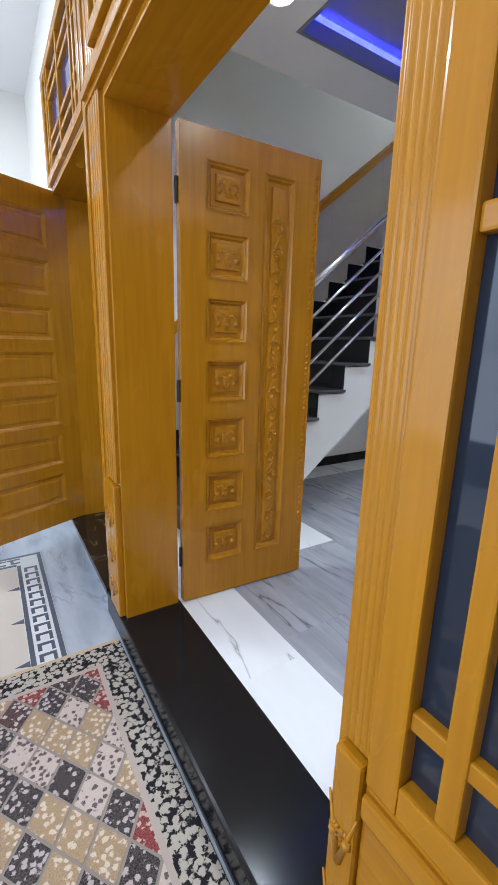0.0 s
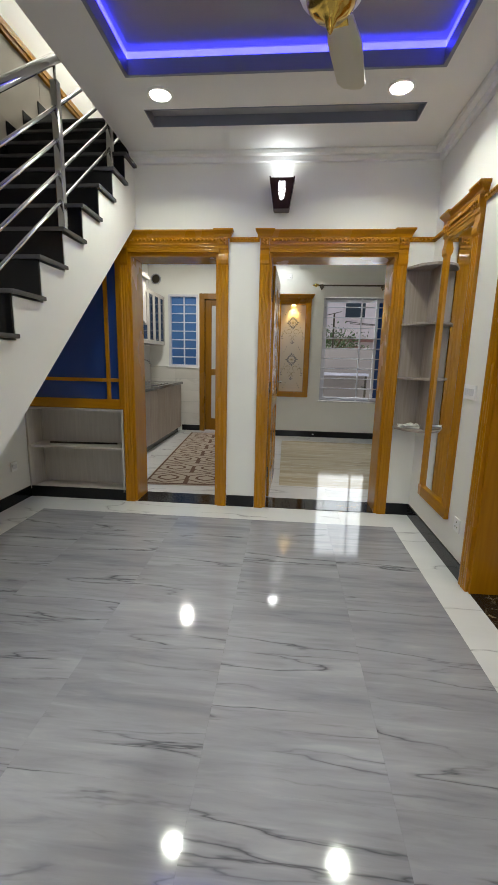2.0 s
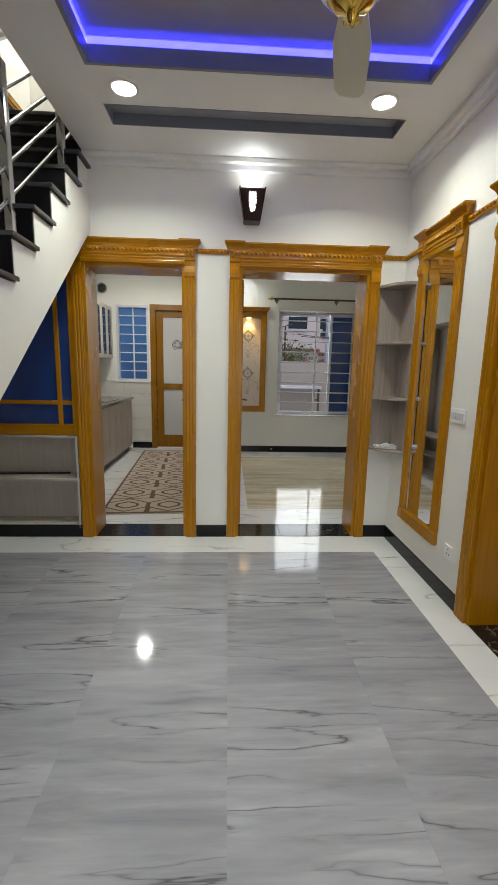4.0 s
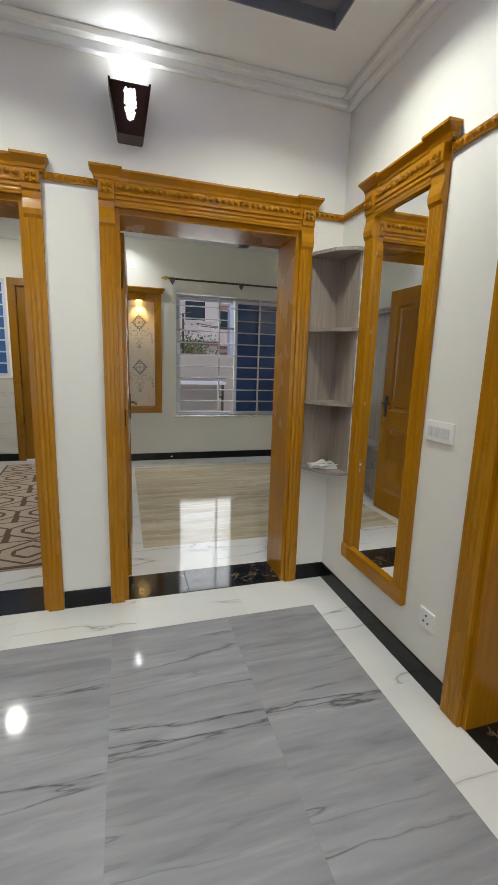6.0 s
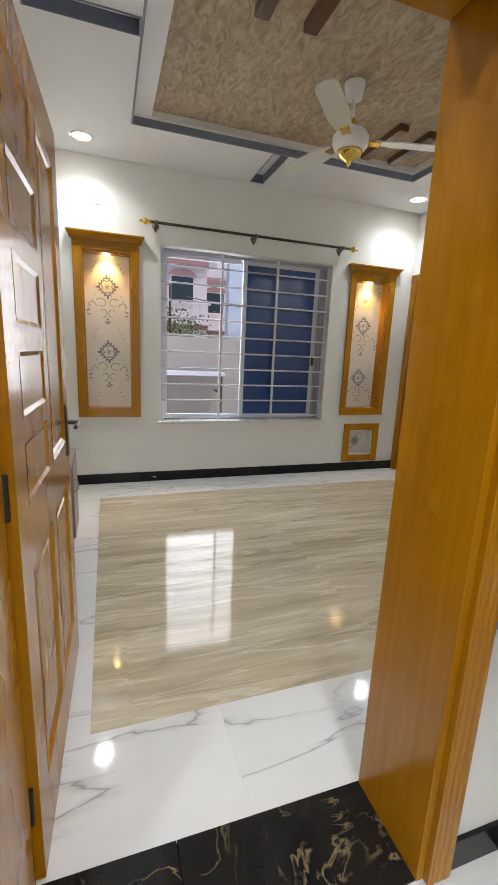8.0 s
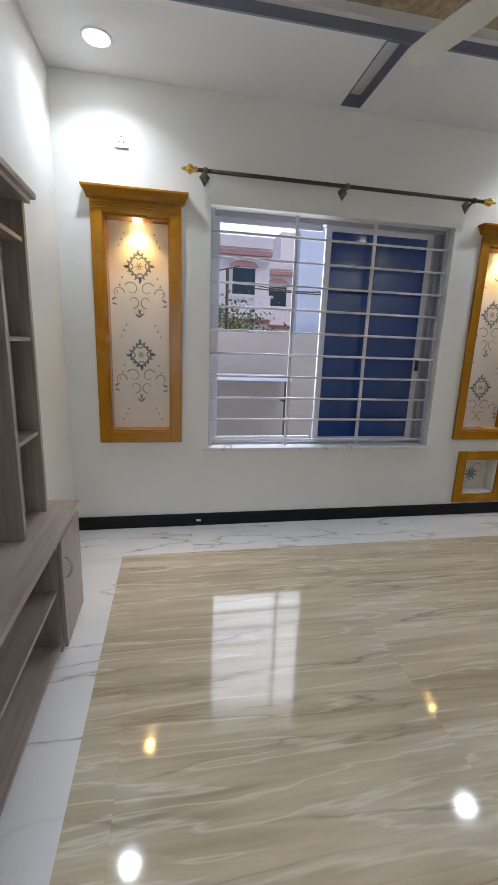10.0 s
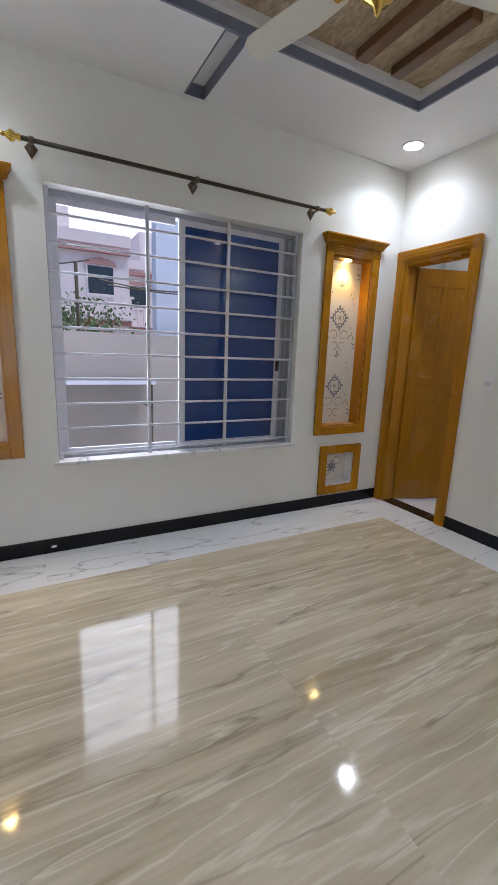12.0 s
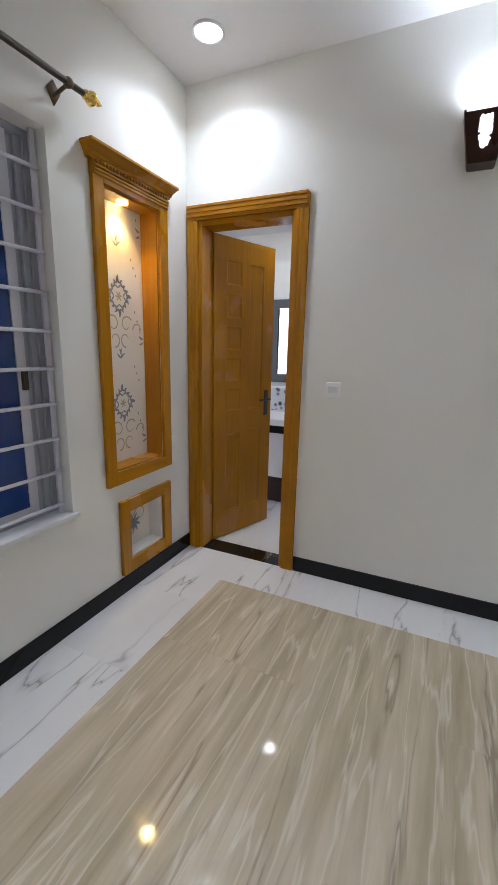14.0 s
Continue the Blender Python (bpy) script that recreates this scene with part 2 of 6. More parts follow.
# ---- the shell ----
HX0, HX1, HY0, HY1 = 0.64, 4.32, -0.04, 3.36      # hall
BX0, BX1, BY0, BY1 = 4.59, 7.95, -2.39, 1.46      # bedroom
KX1, KY0, KY1 = 8.19, 1.60, 3.47                  # kitchen
HZ, BZ, KZ = 2.815, 2.95, 2.83                     # ceilings
EX0 = 0.38                                       # outer face of the entrance wall
PZ = -0.13                                        # porch floor

# wall between the hall and the two rooms, with its door openings
BD = (0.23, 1.215, 2.11)   # bedroom opening: y from, to, height
KD = (1.62, 2.365, 2.11)   # kitchen opening
setting("wall_back", boxes(
    (HX1, HY0 - 0.2, -0.2, BX0, BD[0], 3.4), (HX1, BD[1], -0.2, BX0, KD[0], 3.4), (HX1, BD[0], BD[2], BX0, BD[1], 3.4),
    (HX1, KD[0], KD[2], BX0, 2.31, 3.4), (HX1, 2.31, KD[2], BX0, KD[1], 2.45),
    (HX1, KD[1], -0.2, BX0, 2.45, 2.45), (HX1 + 0.24, 2.45, -0.2, BX0, HY1, 2.45), (HX1, 2.45, -0.2, HX1 + 0.24, HY1, 0.07), (HX1, HY1, -0.2, BX0, 3.67, 2.45)),
    WALL, "cream painted wall with two wooden doorways", "wall")
D2 = (2.21, 3.09, 2.11)   # side door: x from, to, height
setting("wall_side", boxes(
    (EX0, HY0 - 0.25, -0.2, D2[0], HY0, 3.4), (D2[1], HY0 - 0.25, -0.2, HX1, HY0, 3.4), (D2[0], HY0 - 0.25, D2[2], D2[1], HY0, 3.4)),
    WALL, "cream painted side wall with a doorway and a mirror", "wall")
ED = (0.378, 1.785, 2.175)   # entrance opening
LD = (2.06, 3.16, 2.20)   # second porch opening
setting("wall_entrance", boxes(
    (EX0, HY0 - 3, -0.2, HX0, -0.75, 3.4), (EX0, -0.75, -0.2, HX0, ED[0], 0.60), (EX0, -0.75, 2.5, HX0, ED[0], 3.4), (EX0 + 0.12, 0.24, 0.6, HX0, ED[0], 2.5), (EX0, ED[0], ED[2], HX0, ED[1], 3.4),
    (EX0, ED[1], -0.2, HX0, LD[0], 5.6), (EX0, LD[1], -0.2, HX0, 6.2, 5.6), (EX0, LD[0], LD[2], HX0, LD[1], LD[2] + 0.01), (EX0, LD[0], 2.85, HX0, LD[1], 5.6)),
    WALL, "cream painted entrance wall with wooden doorways", "wall")
setting("wall_stair", boxes((HX0, HY1, -0.2, HX1, HY1 + 0.2, 5.8), (HX1, HY1, 2.45, 6.2, HY1 + 0.2, 5.8)), WALL, "cream painted wall beside the stairs", "wall")
setting("wall_landing", boxes((6.0, 2.1, 2.6, 6.2, HY1, 5.8)), WALL, "cream painted wall behind the stair landing", "wall")
setting("wall_upper", boxes((HX0, 2.1, 3.4, 6.2, 2.31, 5.8)), WALL, "cream painted wall above the stair opening", "wall")
setting("ceiling_upper", boxes((EX0, 2.1, 5.6, 6.2, HY1 + 0.2, 5.8)), CEIL, "white ceiling over the stairwell", "ceiling")

# bedroom
WIN = (-1.345, 0.482, 0.615, 2.30)   # y from, to, z from, to
N1, N2, N3 = (0.755, 1.18, 0.752, 2.19), (-2.08, -1.643, 0.752, 2.19), (-2.057, -1.733, 0.193, 0.50)
X2 = BX1 + 0.23
rows = [(BX1, BY0 - 0.2, -0.2, X2, N2[0], 3.4), (BX1, N2[1], -0.2, X2, WIN[0], 3.4), (BX1, WIN[0], -0.2, X2, WIN[1], WIN[2]), (BX1, WIN[0], WIN[3], X2, WIN[1], 3.4),
        (BX1, WIN[1], -0.2, X2, N1[0], 3.4), (BX1, N1[1], -0.2, X2, BY1 + 0.14, 3.4), (BX1, N1[0], -0.2, X2, N1[1], N1[2]), (BX1, N1[0], N1[3], X2, N1[1], 3.4),
        (BX1 + 0.12, N1[0], N1[2], X2, N1[1], N1[3]), (BX1, N2[0], N2[3], X2, N2[1], 3.4), (BX1 + 0.12, N2[0], N2[2], X2, N2[1], N2[3]),
        (BX1, N2[0], N3[3], X2, N2[1], N2[2]), (BX1, N2[0], -0.2, X2, N2[1], N3[2]), (BX1, N2[0], N3[2], X2, N3[0], N3[3]), (BX1, N3[1], N3[2], X2, N2[1], N3[3]), (BX1 + 0.10, N3[0], N3[2], X2, N3[1], N3[3])]
setting("wall_window", boxes(*rows), WALL, "cream painted bedroom wall with window and niches", "wall")
BA = (7.22, 7.86, 2.205)   # bathroom opening: x from, to, height
setting("wall_bathroom", boxes(
    (BX0 - 0.27, BY0 - 0.15, -0.2, BA[0], BY0, 3.4), (BA[1], BY0 - 0.15, -0.2, BX1, BY0, 3.4), (BA[0], BY0 - 0.15, BA[2], BA[1], BY0, 3.4)),
    WALL, "cream painted bedroom wall with the bathroom door", "wall")
setting("wall_bedroom_side", boxes((BX0, BY1, -0.2, BX1, KY0, 3.4)), WALL, "cream painted wall between bedroom and kitchen", "wall")
setting("wall_bedroom_back", boxes((BX0 - 0.27, BY0, -0.2, BX0, HY0 - 0.2, 3.4)), WALL, "cream painted bedroom wall", "wall")
# kitchen
KW = (2.60, 3.12, 1.135, 2.35)
KE = (1.73, 2.545, 2.34)
setting("wall_kitchen_end", boxes(
    (KX1, KY0 - 0.15, -0.2, KX1 + 0.2, KE[0], 3.4), (KX1, KE[1], -0.2, KX1 + 0.2, KW[0], 3.4), (KX1, KW[1], -0.2, KX1 + 0.2, KY1 + 0.2, 3.4),
    (KX1, KE[0], KE[2], KX1 + 0.2, KE[1], 3.4), (KX1, KW[0], -0.2, KX1 + 0.2, KW[1], KW[2]), (KX1, KW[0], KW[3], KX1 + 0.2, KW[1], 3.4)),
    WALL, "cream painted kitchen end wall with window and door", "wall")
setting("wall_kitchen_side", boxes((BX0, KY1 + 0.001, -0.2, KX1, KY1 + 0.2, 2.9)), WALL, "cream painted kitchen wall", "wall")
setting("wall_kitchen_inner", boxes((BX1, KY0 - 0.14, -0.2, KX1, KY0, 3.4)), WALL, "cream painted kitchen wall", "wall")
setting("ceiling_kitchen", boxes((6.1, KY0, KZ, KX1, KY1, KZ + 0.04), (BX0, KY0, 2.40, 6.1, KY1, 2.45), (6.06, KY0, 2.45, 6.1, KY1, KZ + 0.04)), CEIL, "white kitchen ceiling", "ceiling")
# bathroom
BTY = -3.9
setting("wall_bathroom_far", boxes((6.2, BTY - 0.15, -0.2, 8.8, BTY, 2.7), (8.65, BTY, -0.2, 8.8, BY0 - 0.15, 2.7), (6.2, BTY, -0.2, 6.35, BY0 - 0.15, 2.7)), WALL, "pale bathroom walls", "wall")
setting("ceiling_bathroom", boxes((6.2, BTY, 2.5, 8.8, BY0 - 0.15, 2.56)), CEIL, "white bathroom ceiling", "ceiling")
setting("floor_bathroom", boxes((6.2, BTY, -0.1, 8.8, BY0 - 0.15, -0.002)), WHITE_MARBLE, "white tiled bathroom floor", "floor")
setting("wall_side_room", boxes((1.2, -2.2, -0.2, 4.3, -2.0, 3.4), (1.2, -2.0, -0.2, 1.4, HY0 - 0.25, 3.4)), WALL, "cream painted wall of the side room", "wall")
setting("ceiling_side_room", boxes((1.2, -2.0, 2.8, 4.32, HY0 - 0.25, 2.9)), CEIL, "white ceiling of the side room", "ceiling")

# hall ceiling with its raised tray and a sunk slot
TX0, TX1, TY0, TY1 = 1.40, 3.415, 0.272, 2.01
SX0, SX1 = 3.725, 3.925
bmc = boxes(
    (HX0, HY0, HZ, TX0, 2.31, 3.4), (TX0, HY0, HZ, TX1, TY0, 3.4), (TX0, TY1, HZ, TX1, 2.31, 3.4),
    (TX1, HY0, HZ, SX0, 2.31, 3.4), (SX1, HY0, HZ, HX1, 2.31, 3.4), (SX0, HY0, HZ, SX1, TY0, 3.4), (SX0, TY1, HZ, SX1, 2.31, 3.4),
    (SX0, TY0, HZ + 0.07, SX1, TY1, 3.4), (TX0, TY0, HZ + 0.129, TX1, TY1, 3.4))
setting("ceiling_hall", bmc, CEIL, "white hall ceiling with a raised tray and slot", "ceiling")
# bedroom ceiling with its tray and slots
UX0, UX1, UY0, UY1 = 5.20, 7.28, -1.735, 0.776
bmc = boxes(
    (BX0, BY0, BZ, UX0, BY1, 3.4), (7.90, BY0, BZ, BX1, BY1, 3.4), (UX0, BY0, BZ, UX1, UY0, 3.4), (UX0, UY1, BZ, 6.21, BY1, 3.4), (6.35, UY1, BZ, UX1, BY1, 3.4), (6.21, 1.34, BZ, 6.35, BY1, 3.4), (6.21, UY1, BZ + 0.07, 6.35, 1.34, 3.4),
    (UX1, BY0, BZ, 7.90, -0.49, 3.4), (UX1, -0.35, BZ, 7.90, BY1, 3.4), (UX1, -0.49, BZ + 0.07, 7.90, -0.35, 3.4),
    (UX0, UY0, 3.14, UX1, UY1, 3.4))
setting("ceiling_bedroom", bmc, CEIL, "white bedroom ceiling with a raised tray", "ceiling")
# porch
setting("ceiling_porch", boxes((-3.5, -3, 3.15, EX0, 6.2, 3.3)), CEIL, "white porch ceiling", "ceiling")
# unseen walls, left open to the street so that light comes in
setting("wall_porch", boxes((-3.5, 4.2, -0.3, EX0, 4.4, 3.2), (-3.6, -3, -0.3, -3.4, -1.8, 3.2), (-3.6, 3.6, -0.3, -3.4, 6, 3.2), (-3.6, -1.8, 2.7, -3.4, 3.6, 3.2), (-3.5, -3.2, -0.3, EX0, -3.0, 3.2)), WALL, "cream painted porch walls", "wall")
setting("floor_porch", boxes((-3.5, -3, PZ - 0.2, EX0, 6, PZ)), WHITE_MARBLE, "pale blue-grey marble porch floor", "floor")
setting("subfloor", boxes((EX0, -3, -0.3, 9, 6, -0.03)), WHITE_MARBLE, "screed under the floor tiles", "floor")

# ---- joinery ----


def fluted(name, x0, x1, z0, z1, face, parent, ridges=3):
    """An upright board with rounded ridges on its face."""
    board = part(name, boxes((x0, 0, z0, x1, face, z1), bevel=0.003), WOOD, parent)
    w = (x1 - x0) / (ridges + 0.6)
    for i in range(ridges):
        c = x0 + w * (i + 0.8)
        pts = [(c + 0.42 * w * math.cos(a), face - 0.0005 + 0.14 * w * math.sin(a)) for a in [math.pi * k / 6 for k in range(7)]]
        part("flute", prism(pts, z0 + 0.004, z1 - 0.004, "z"), WOOD, board)
    return board


def cornice(x0, x1, z0, z1, out):
    """A stepped crown that leans outwards, returned at both ends."""
    bm = bmesh.new()
    h = z1 - z0
    loops = []
    for f, k in ((0.0, 0.40), (0.14, 0.42), (0.16, 0.50), (0.38, 0.58), (0.62, 0.80), (0.78, 0.96), (0.80, 1.0), (0.97, 1.0), (1.0, 0.95)):
        e = out * k
        loops.append([bm.verts.new((px, py, z0 + h * f)) for px, py in ((x0 - e * 0.6, 0), (x1 + e * 0.6, 0), (x1 + e * 0.6, e), (x0 - e * 0.6, e))])
    for p0, p1 in zip(loops, loops[1:]):
        for i in range(4):
            bm.faces.new((p0[i], p0[(i + 1) % 4], p1[(i + 1) % 4], p1[i]))
    bm.faces.new(loops[0][::-1])
    bm.faces.new(loops[-1])
    return bm


def rope(bm, a, b, r, n):
    """A twisted moulding: slanted beads in a row."""
    a, b = Vector(a), Vector(b)
    d = (b - a) / n
    ax = d.normalized()
    for i in range(n):
        c = a + d * (i + 0.5)
        m = Matrix.Translation(c) @ ax.to_track_quat("X", "Z").to_matrix().to_4x4() @ Matrix.Rotation(radians(38), 4, 'Y') @ Matrix.Diagonal((d.length * 0.42, r, r * 1.25, 1))
        bmesh.ops.create_icosphere(bm, subdivisions=1, radius=1.0, matrix=m)
    return bm


def corbel(x0, x1, z0, z1, out):
    h = z1 - z0
    pts = [(0, z1), (out, z1), (out, z1 - 0.16 * h), (out * 0.72, z1 - 0.22 * h), (out * 0.70, z1 - 0.42 * h), (out * 0.86, z1 - 0.56 * h),
           (out * 0.98, z1 - 0.72 * h), (out * 0.92, z1 - 0.88 * h), (out * 0.66, z1 - 0.98 * h), (out * 0.3, z0), (0, z0)]
    return prism(pts, x0, x1, "x")


def surround(name, place, rz, w, h, depth, label, group="", cw=0.095, plain=False, bottom=False, top=0.16):
    """A moulded wooden surround: x along the wall, y out of it, from the opening's lower left corner."""
    t = thing(name, place, label, "mirror" if bottom else "door frame", group, rz=rz)
    for s, x0 in ((0, -cw), (1, w)):
        fluted("casing", x0, x0 + cw, 0, h if plain else h - 0.09, 0.022, t)
        if depth:
            part("jamb", boxes((-0.001 if not s else w - 0.022, -depth, 0, 0.022 if not s else w + 0.001, 0.004, h), bevel=0.003), WOOD, t)
        if not plain:
            part("corbel", corbel(x0 + 0.001, x0 + cw - 0.001, h - 0.10, h + 0.05, 0.036), WOOD, t)
            bm = boxes((x0 + 0.002, 0, h + 0.05, x0 + cw - 0.002, 0.042, h + top - 0.055), bevel=0.004)
            for i in range(2):
                for j in range(2):
                    bmesh.ops.create_icosphere(bm, subdivisions=1, radius=0.013, matrix=Matrix.Translation((x0 + cw * (0.32 + 0.36 * i), 0.042, h + 0.062 + 0.022 * j)))
            part("rosette", bm, WOOD, t)
    if depth:
        part("head_jamb", boxes((0.022, -depth, h - 0.03, w - 0.022, 0.004, h + 0.002), bevel=0.003), WOOD_X, t)
    bm = bmesh.new()
    if plain:
        box(bm, -cw, 0, h, w + cw, 0.024, h + cw, bevel=0.004)
        for i in range(3):
            box(bm, -cw + 0.006, 0.02, h + 0.018 + i * 0.026, w + cw - 0.006, 0.032, h + 0.034 + i * 0.026, bevel=0.003)
        part("head_casing", bm, WOOD_X, t)
        return t
    box(bm, 0, 0, h - 0.002, w, 0.028, h + top - 0.055, bevel=0.003)
    for i in range(3):
        box(bm, 0.001, 0.02, h + 0.008 + i * 0.021, w - 0.001, 0.031 + 0.003 * i, h + 0.022 + i * 0.021, bevel=0.004)
    part("frieze", bm, WOOD_X, t)
    part("rope_moulding", rope(bmesh.new(), (0.01, 0.036, h + 0.086), (w - 0.01, 0.036, h + 0.086), 0.010, max(8, int(w / 0.032))), WOOD, t, smooth=True)
    part("cornice", cornice(-cw * 0.2, w + cw * 0.2, h + top - 0.055, h + top, 0.05), WOOD_X, t)
    for x0 in (-cw, w):
        part("cornice_block", cornice(x0, x0 + cw, h + top - 0.055, h + top + 0.006, 0.062), WOOD_X, t)
    if bottom:
        part("bottom_rail", boxes((-cw, 0, -cw, w + cw, 0.03, 0), bevel=0.006), WOOD_X, t)
    return t


def scroll(bm, cx, cz, r, a0, a1, y, thick=0.006, turns=9, shrink=0.35):
    """A tapering C-shaped tendril lying in the face of a panel."""
    last = None
    for i in range(turns + 1):
        f = i / turns
        a = radians(a0 + (a1 - a0) * f)
        rr = r * (1 - shrink * f)
        p = Vector((cx + rr * math.cos(a), y, cz + rr * math.sin(a)))
        if last is not None:
            tube(bm, last, p, thick * (1.1 - 0.5 * f), 6)
        last = p
    bmesh.ops.create_icosphere(bm, subdivisions=1, radius=thick * 1.5, matrix=Matrix.Translation(last))


def leaf(name, place, rz, w, h, panels, label, carved=(), thick=0.042, handle=True, knob_side=-1, parent=None, mat=None):
    """A panelled door leaf hinged at its origin: x along the leaf, y through it."""
    mat = mat or WOOD
    t = thing(name, place, label, "door", rz=rz)
    xs = sorted({0.0, w, *[p[0] for p in panels], *[p[2] for p in panels]})
    zs = sorted({0.008, h, *[p[1] for p in panels], *[p[3] for p in panels]})
    bm = bmesh.new()
    for a, b in zip(xs, xs[1:]):
        run = None
        for c, d in zip(zs, zs[1:]):
            inside = any(p[0] - 1e-6 <= a and b <= p[2] + 1e-6 and p[1] - 1e-6 <= c and d <= p[3] + 1e-6 for p in panels)
            if not inside:
                run = (run[0], d) if run else (c, d)
            if (inside or d == zs[-1]) and run:
                box(bm, a, -thick / 2, run[0], b, thick / 2, run[1])
                run = None
    part("stiles_and_rails", bm, mat, t)
    for i, (x0, z0, x1, z1) in enumerate(panels):
        low = 0.08 if carved else 0.40 if min(x1 - x0, z1 - z0) < 0.2 else 0.26
        bm = boxes((x0, -thick * low, z0, x1, thick * low, z1))
        cx, cz = (x0 + x1) / 2, (z0 + z1) / 2
        rings = ((0.0, 0.62), (0.006, 0.62), (0.012, 0.40), (0.018, 0.36), (0.026, low)) if carved else ((0.0, 0.52), (0.005, 0.52), (0.012, 0.44), (0.018, 0.38), (0.026, low))
        k = 0.044 if min(x1 - x0, z1 - z0) > 0.13 else 0.034
        field = ((k, low), (k + 0.003, 0.34), (k + 0.012, 0.38))
        for s in (-1, 1):
            for ring in (rings, field):
                loops = []
                for inset, out in ring:
                    loops.append([bm.verts.new((px, s * thick * out, pz)) for px, pz in ((x0 + inset, z0 + inset), (x1 - inset, z0 + inset), (x1 - inset, z1 - inset), (x0 + inset, z1 - inset))])
                for p0, p1 in zip(loops, loops[1:]):
                    for e in range(4):
                        f = (p0[e], p0[(e + 1) % 4], p1[(e + 1) % 4], p1[e])
                        bm.faces.new(f if s < 0 else f[::-1])
                if ring is field:
                    bm.faces.new(loops[-1] if s < 0 else loops[-1][::-1])
        pan = part("panel", bm, mat, t)
        if i in carved:
            bm = bmesh.new()
            for s in (-1, 1):
                y = s * thick * 0.36
                if z1 - z0 > 0.6:
                    n = int((z1 - z0 - 0.12) / 0.11)
                    for j in range(n):
                        zc = z0 + 0.08 + 0.11 * j
                        d = 1 if j % 2 else -1
                        scroll(bm, cx, zc, 0.030, 90 - d * 90, 90 + d * 170, y, 0.010)
                        tube(bm, (cx - d * 0.022, y, zc + 0.02), (cx + d * 0.012, y, zc + 0.075), 0.009, 6, 0.003)
                else:
                    for d in (-1, 1):
                        scroll(bm, cx + d * 0.030, cz, 0.030, 90 + d * 140, 90 - d * 130, y, 0.0105)
                        tube(bm, (cx, y, cz - 0.035), (cx + d * 0.02, y, cz + 0.03), 0.010, 6, 0.003)
            part("carving", bm, mat, pan, "carved scrollwork", smooth=True)
    for z in (0.25, h * 0.5, h - 0.25):
        bm = tube(bmesh.new(), (-0.006, 0, z - 0.05), (-0.006, 0, z + 0.05), 0.009, 10)
        part("hinge", bm, BLACKMETAL, t, "dark metal hinge")
    if handle:
        hx = w - 0.06
        for s in (-1, 1):
            bm = boxes((hx - 0.02, s * thick / 2, 0.92, hx + 0.02, s * (thick / 2 + 0.006), 1.12), bevel=0.002)
            tube(bm, (hx, s * thick / 2, 1.05), (hx, s * (thick / 2 + 0.05), 1.05), 0.008, 10)
            tube(bm, (hx, s * (thick / 2 + 0.045), 1.05), (hx - 0.11, s * (thick / 2 + 0.045), 1.05), 0.008, 10)
            part("handle", bm, BLACKMETAL, t, "dark bronze lever handle")
    return t


def room_panels(w, h):
    a, b, c = 0.11, w / 2 - 0.035, w - 0.11
    top0, top1 = 0.98, h - 0.13
    rows = 5
    s = (top1 - top0 + 0.05) / rows
    left = [(a, top0 + i * s, b, top0 + (i + 1) * s - 0.05) for i in range(rows)]
    return left + [(w / 2 + 0.035, top0, c, top1), (a, 0.2, b, 0.82), (w / 2 + 0.035, 0.2, c, 0.82)]


FR = "moulded doorways of the hall"
surround("door_frame", (HX1, KD[0], 0), 90, KD[1] - KD[0], KD[2], 0.27, "honey varnished carved wooden kitchen doorway frame", FR, cw=0.08)
surround("door_frame", (HX1, BD[0], 0), 90, BD[1] - BD[0], BD[2], 0.27, "honey varnished carved wooden bedroom doorway frame", FR, cw=0.075)
surround("door_frame", (D2[0], HY0, 0), 0, D2[1] - D2[0], D2[2], 0.25, "honey varnished carved wooden frame of a side doorway", FR)
surround("door_frame", (BA[0], BY0, 0), 0, BA[1] - BA[0], BA[2], 0.15, "plain honey wooden bathroom door frame", plain=True, cw=0.08)
t = surround("wall_mirror", (3.56, HY0, 0.365), 0, 0.40, 1.745, 0, "tall mirror in a carved honey wooden frame", bottom=True, cw=0.08, top=0.175)
part("mirror_glass", boxes((-0.004, 0, -0.004, 0.404, 0.010, 1.744)), MIRROR, t, "clear mirror glass")

leaf("bedroom_door", (BX0 + 0.012, BD[1] - 0.022, 0), -1.7, 0.90, BD[2] - 0.035, room_panels(0.90, 2.07), "open honey varnished panelled wooden bedroom door")
leaf("bathroom_door", (BA[1] - 0.015, BY0 - 0.14, 0), -110, 0.60, BA[2] - 0.035, room_panels(0.60, 2.16), "half open honey varnished panelled bathroom door")
leaf("side_door", (D2[1] - 0.03, HY0 - 0.25, 0), -88, 0.82, D2[2] - 0.035, room_panels(0.82, 2.07), "open honey varnished panelled wooden side door")
leaf("kitchen_door", (BX0 + 0.01, KD[0] + 0.02, 0), 3, 0.76, KD[2] - 0.035, room_panels(0.76, 2.07), "open honey varnished panelled wooden kitchen door")
sq = [(0.121, 0.20 + 0.273 * k, 0.328, 0.395 + 0.273 * k) for k in range(7)]
t = leaf("entrance_door", (0.660, 1.771, 0), -2.5, 0.70, 2.147, sq + [(0.405, 0.20, 0.57, 2.035)], "open carved honey wooden entrance door leaf", carved=range(8), handle=False)
part("astragal", rope(boxes((0.70, -0.024, 0.01, 0.71, 0.021, 2.147)), (0.688, -0.022, 0.03), (0.688, -0.022, 2.11), 0.008, 70), WOOD, t, "beaded edge strip")
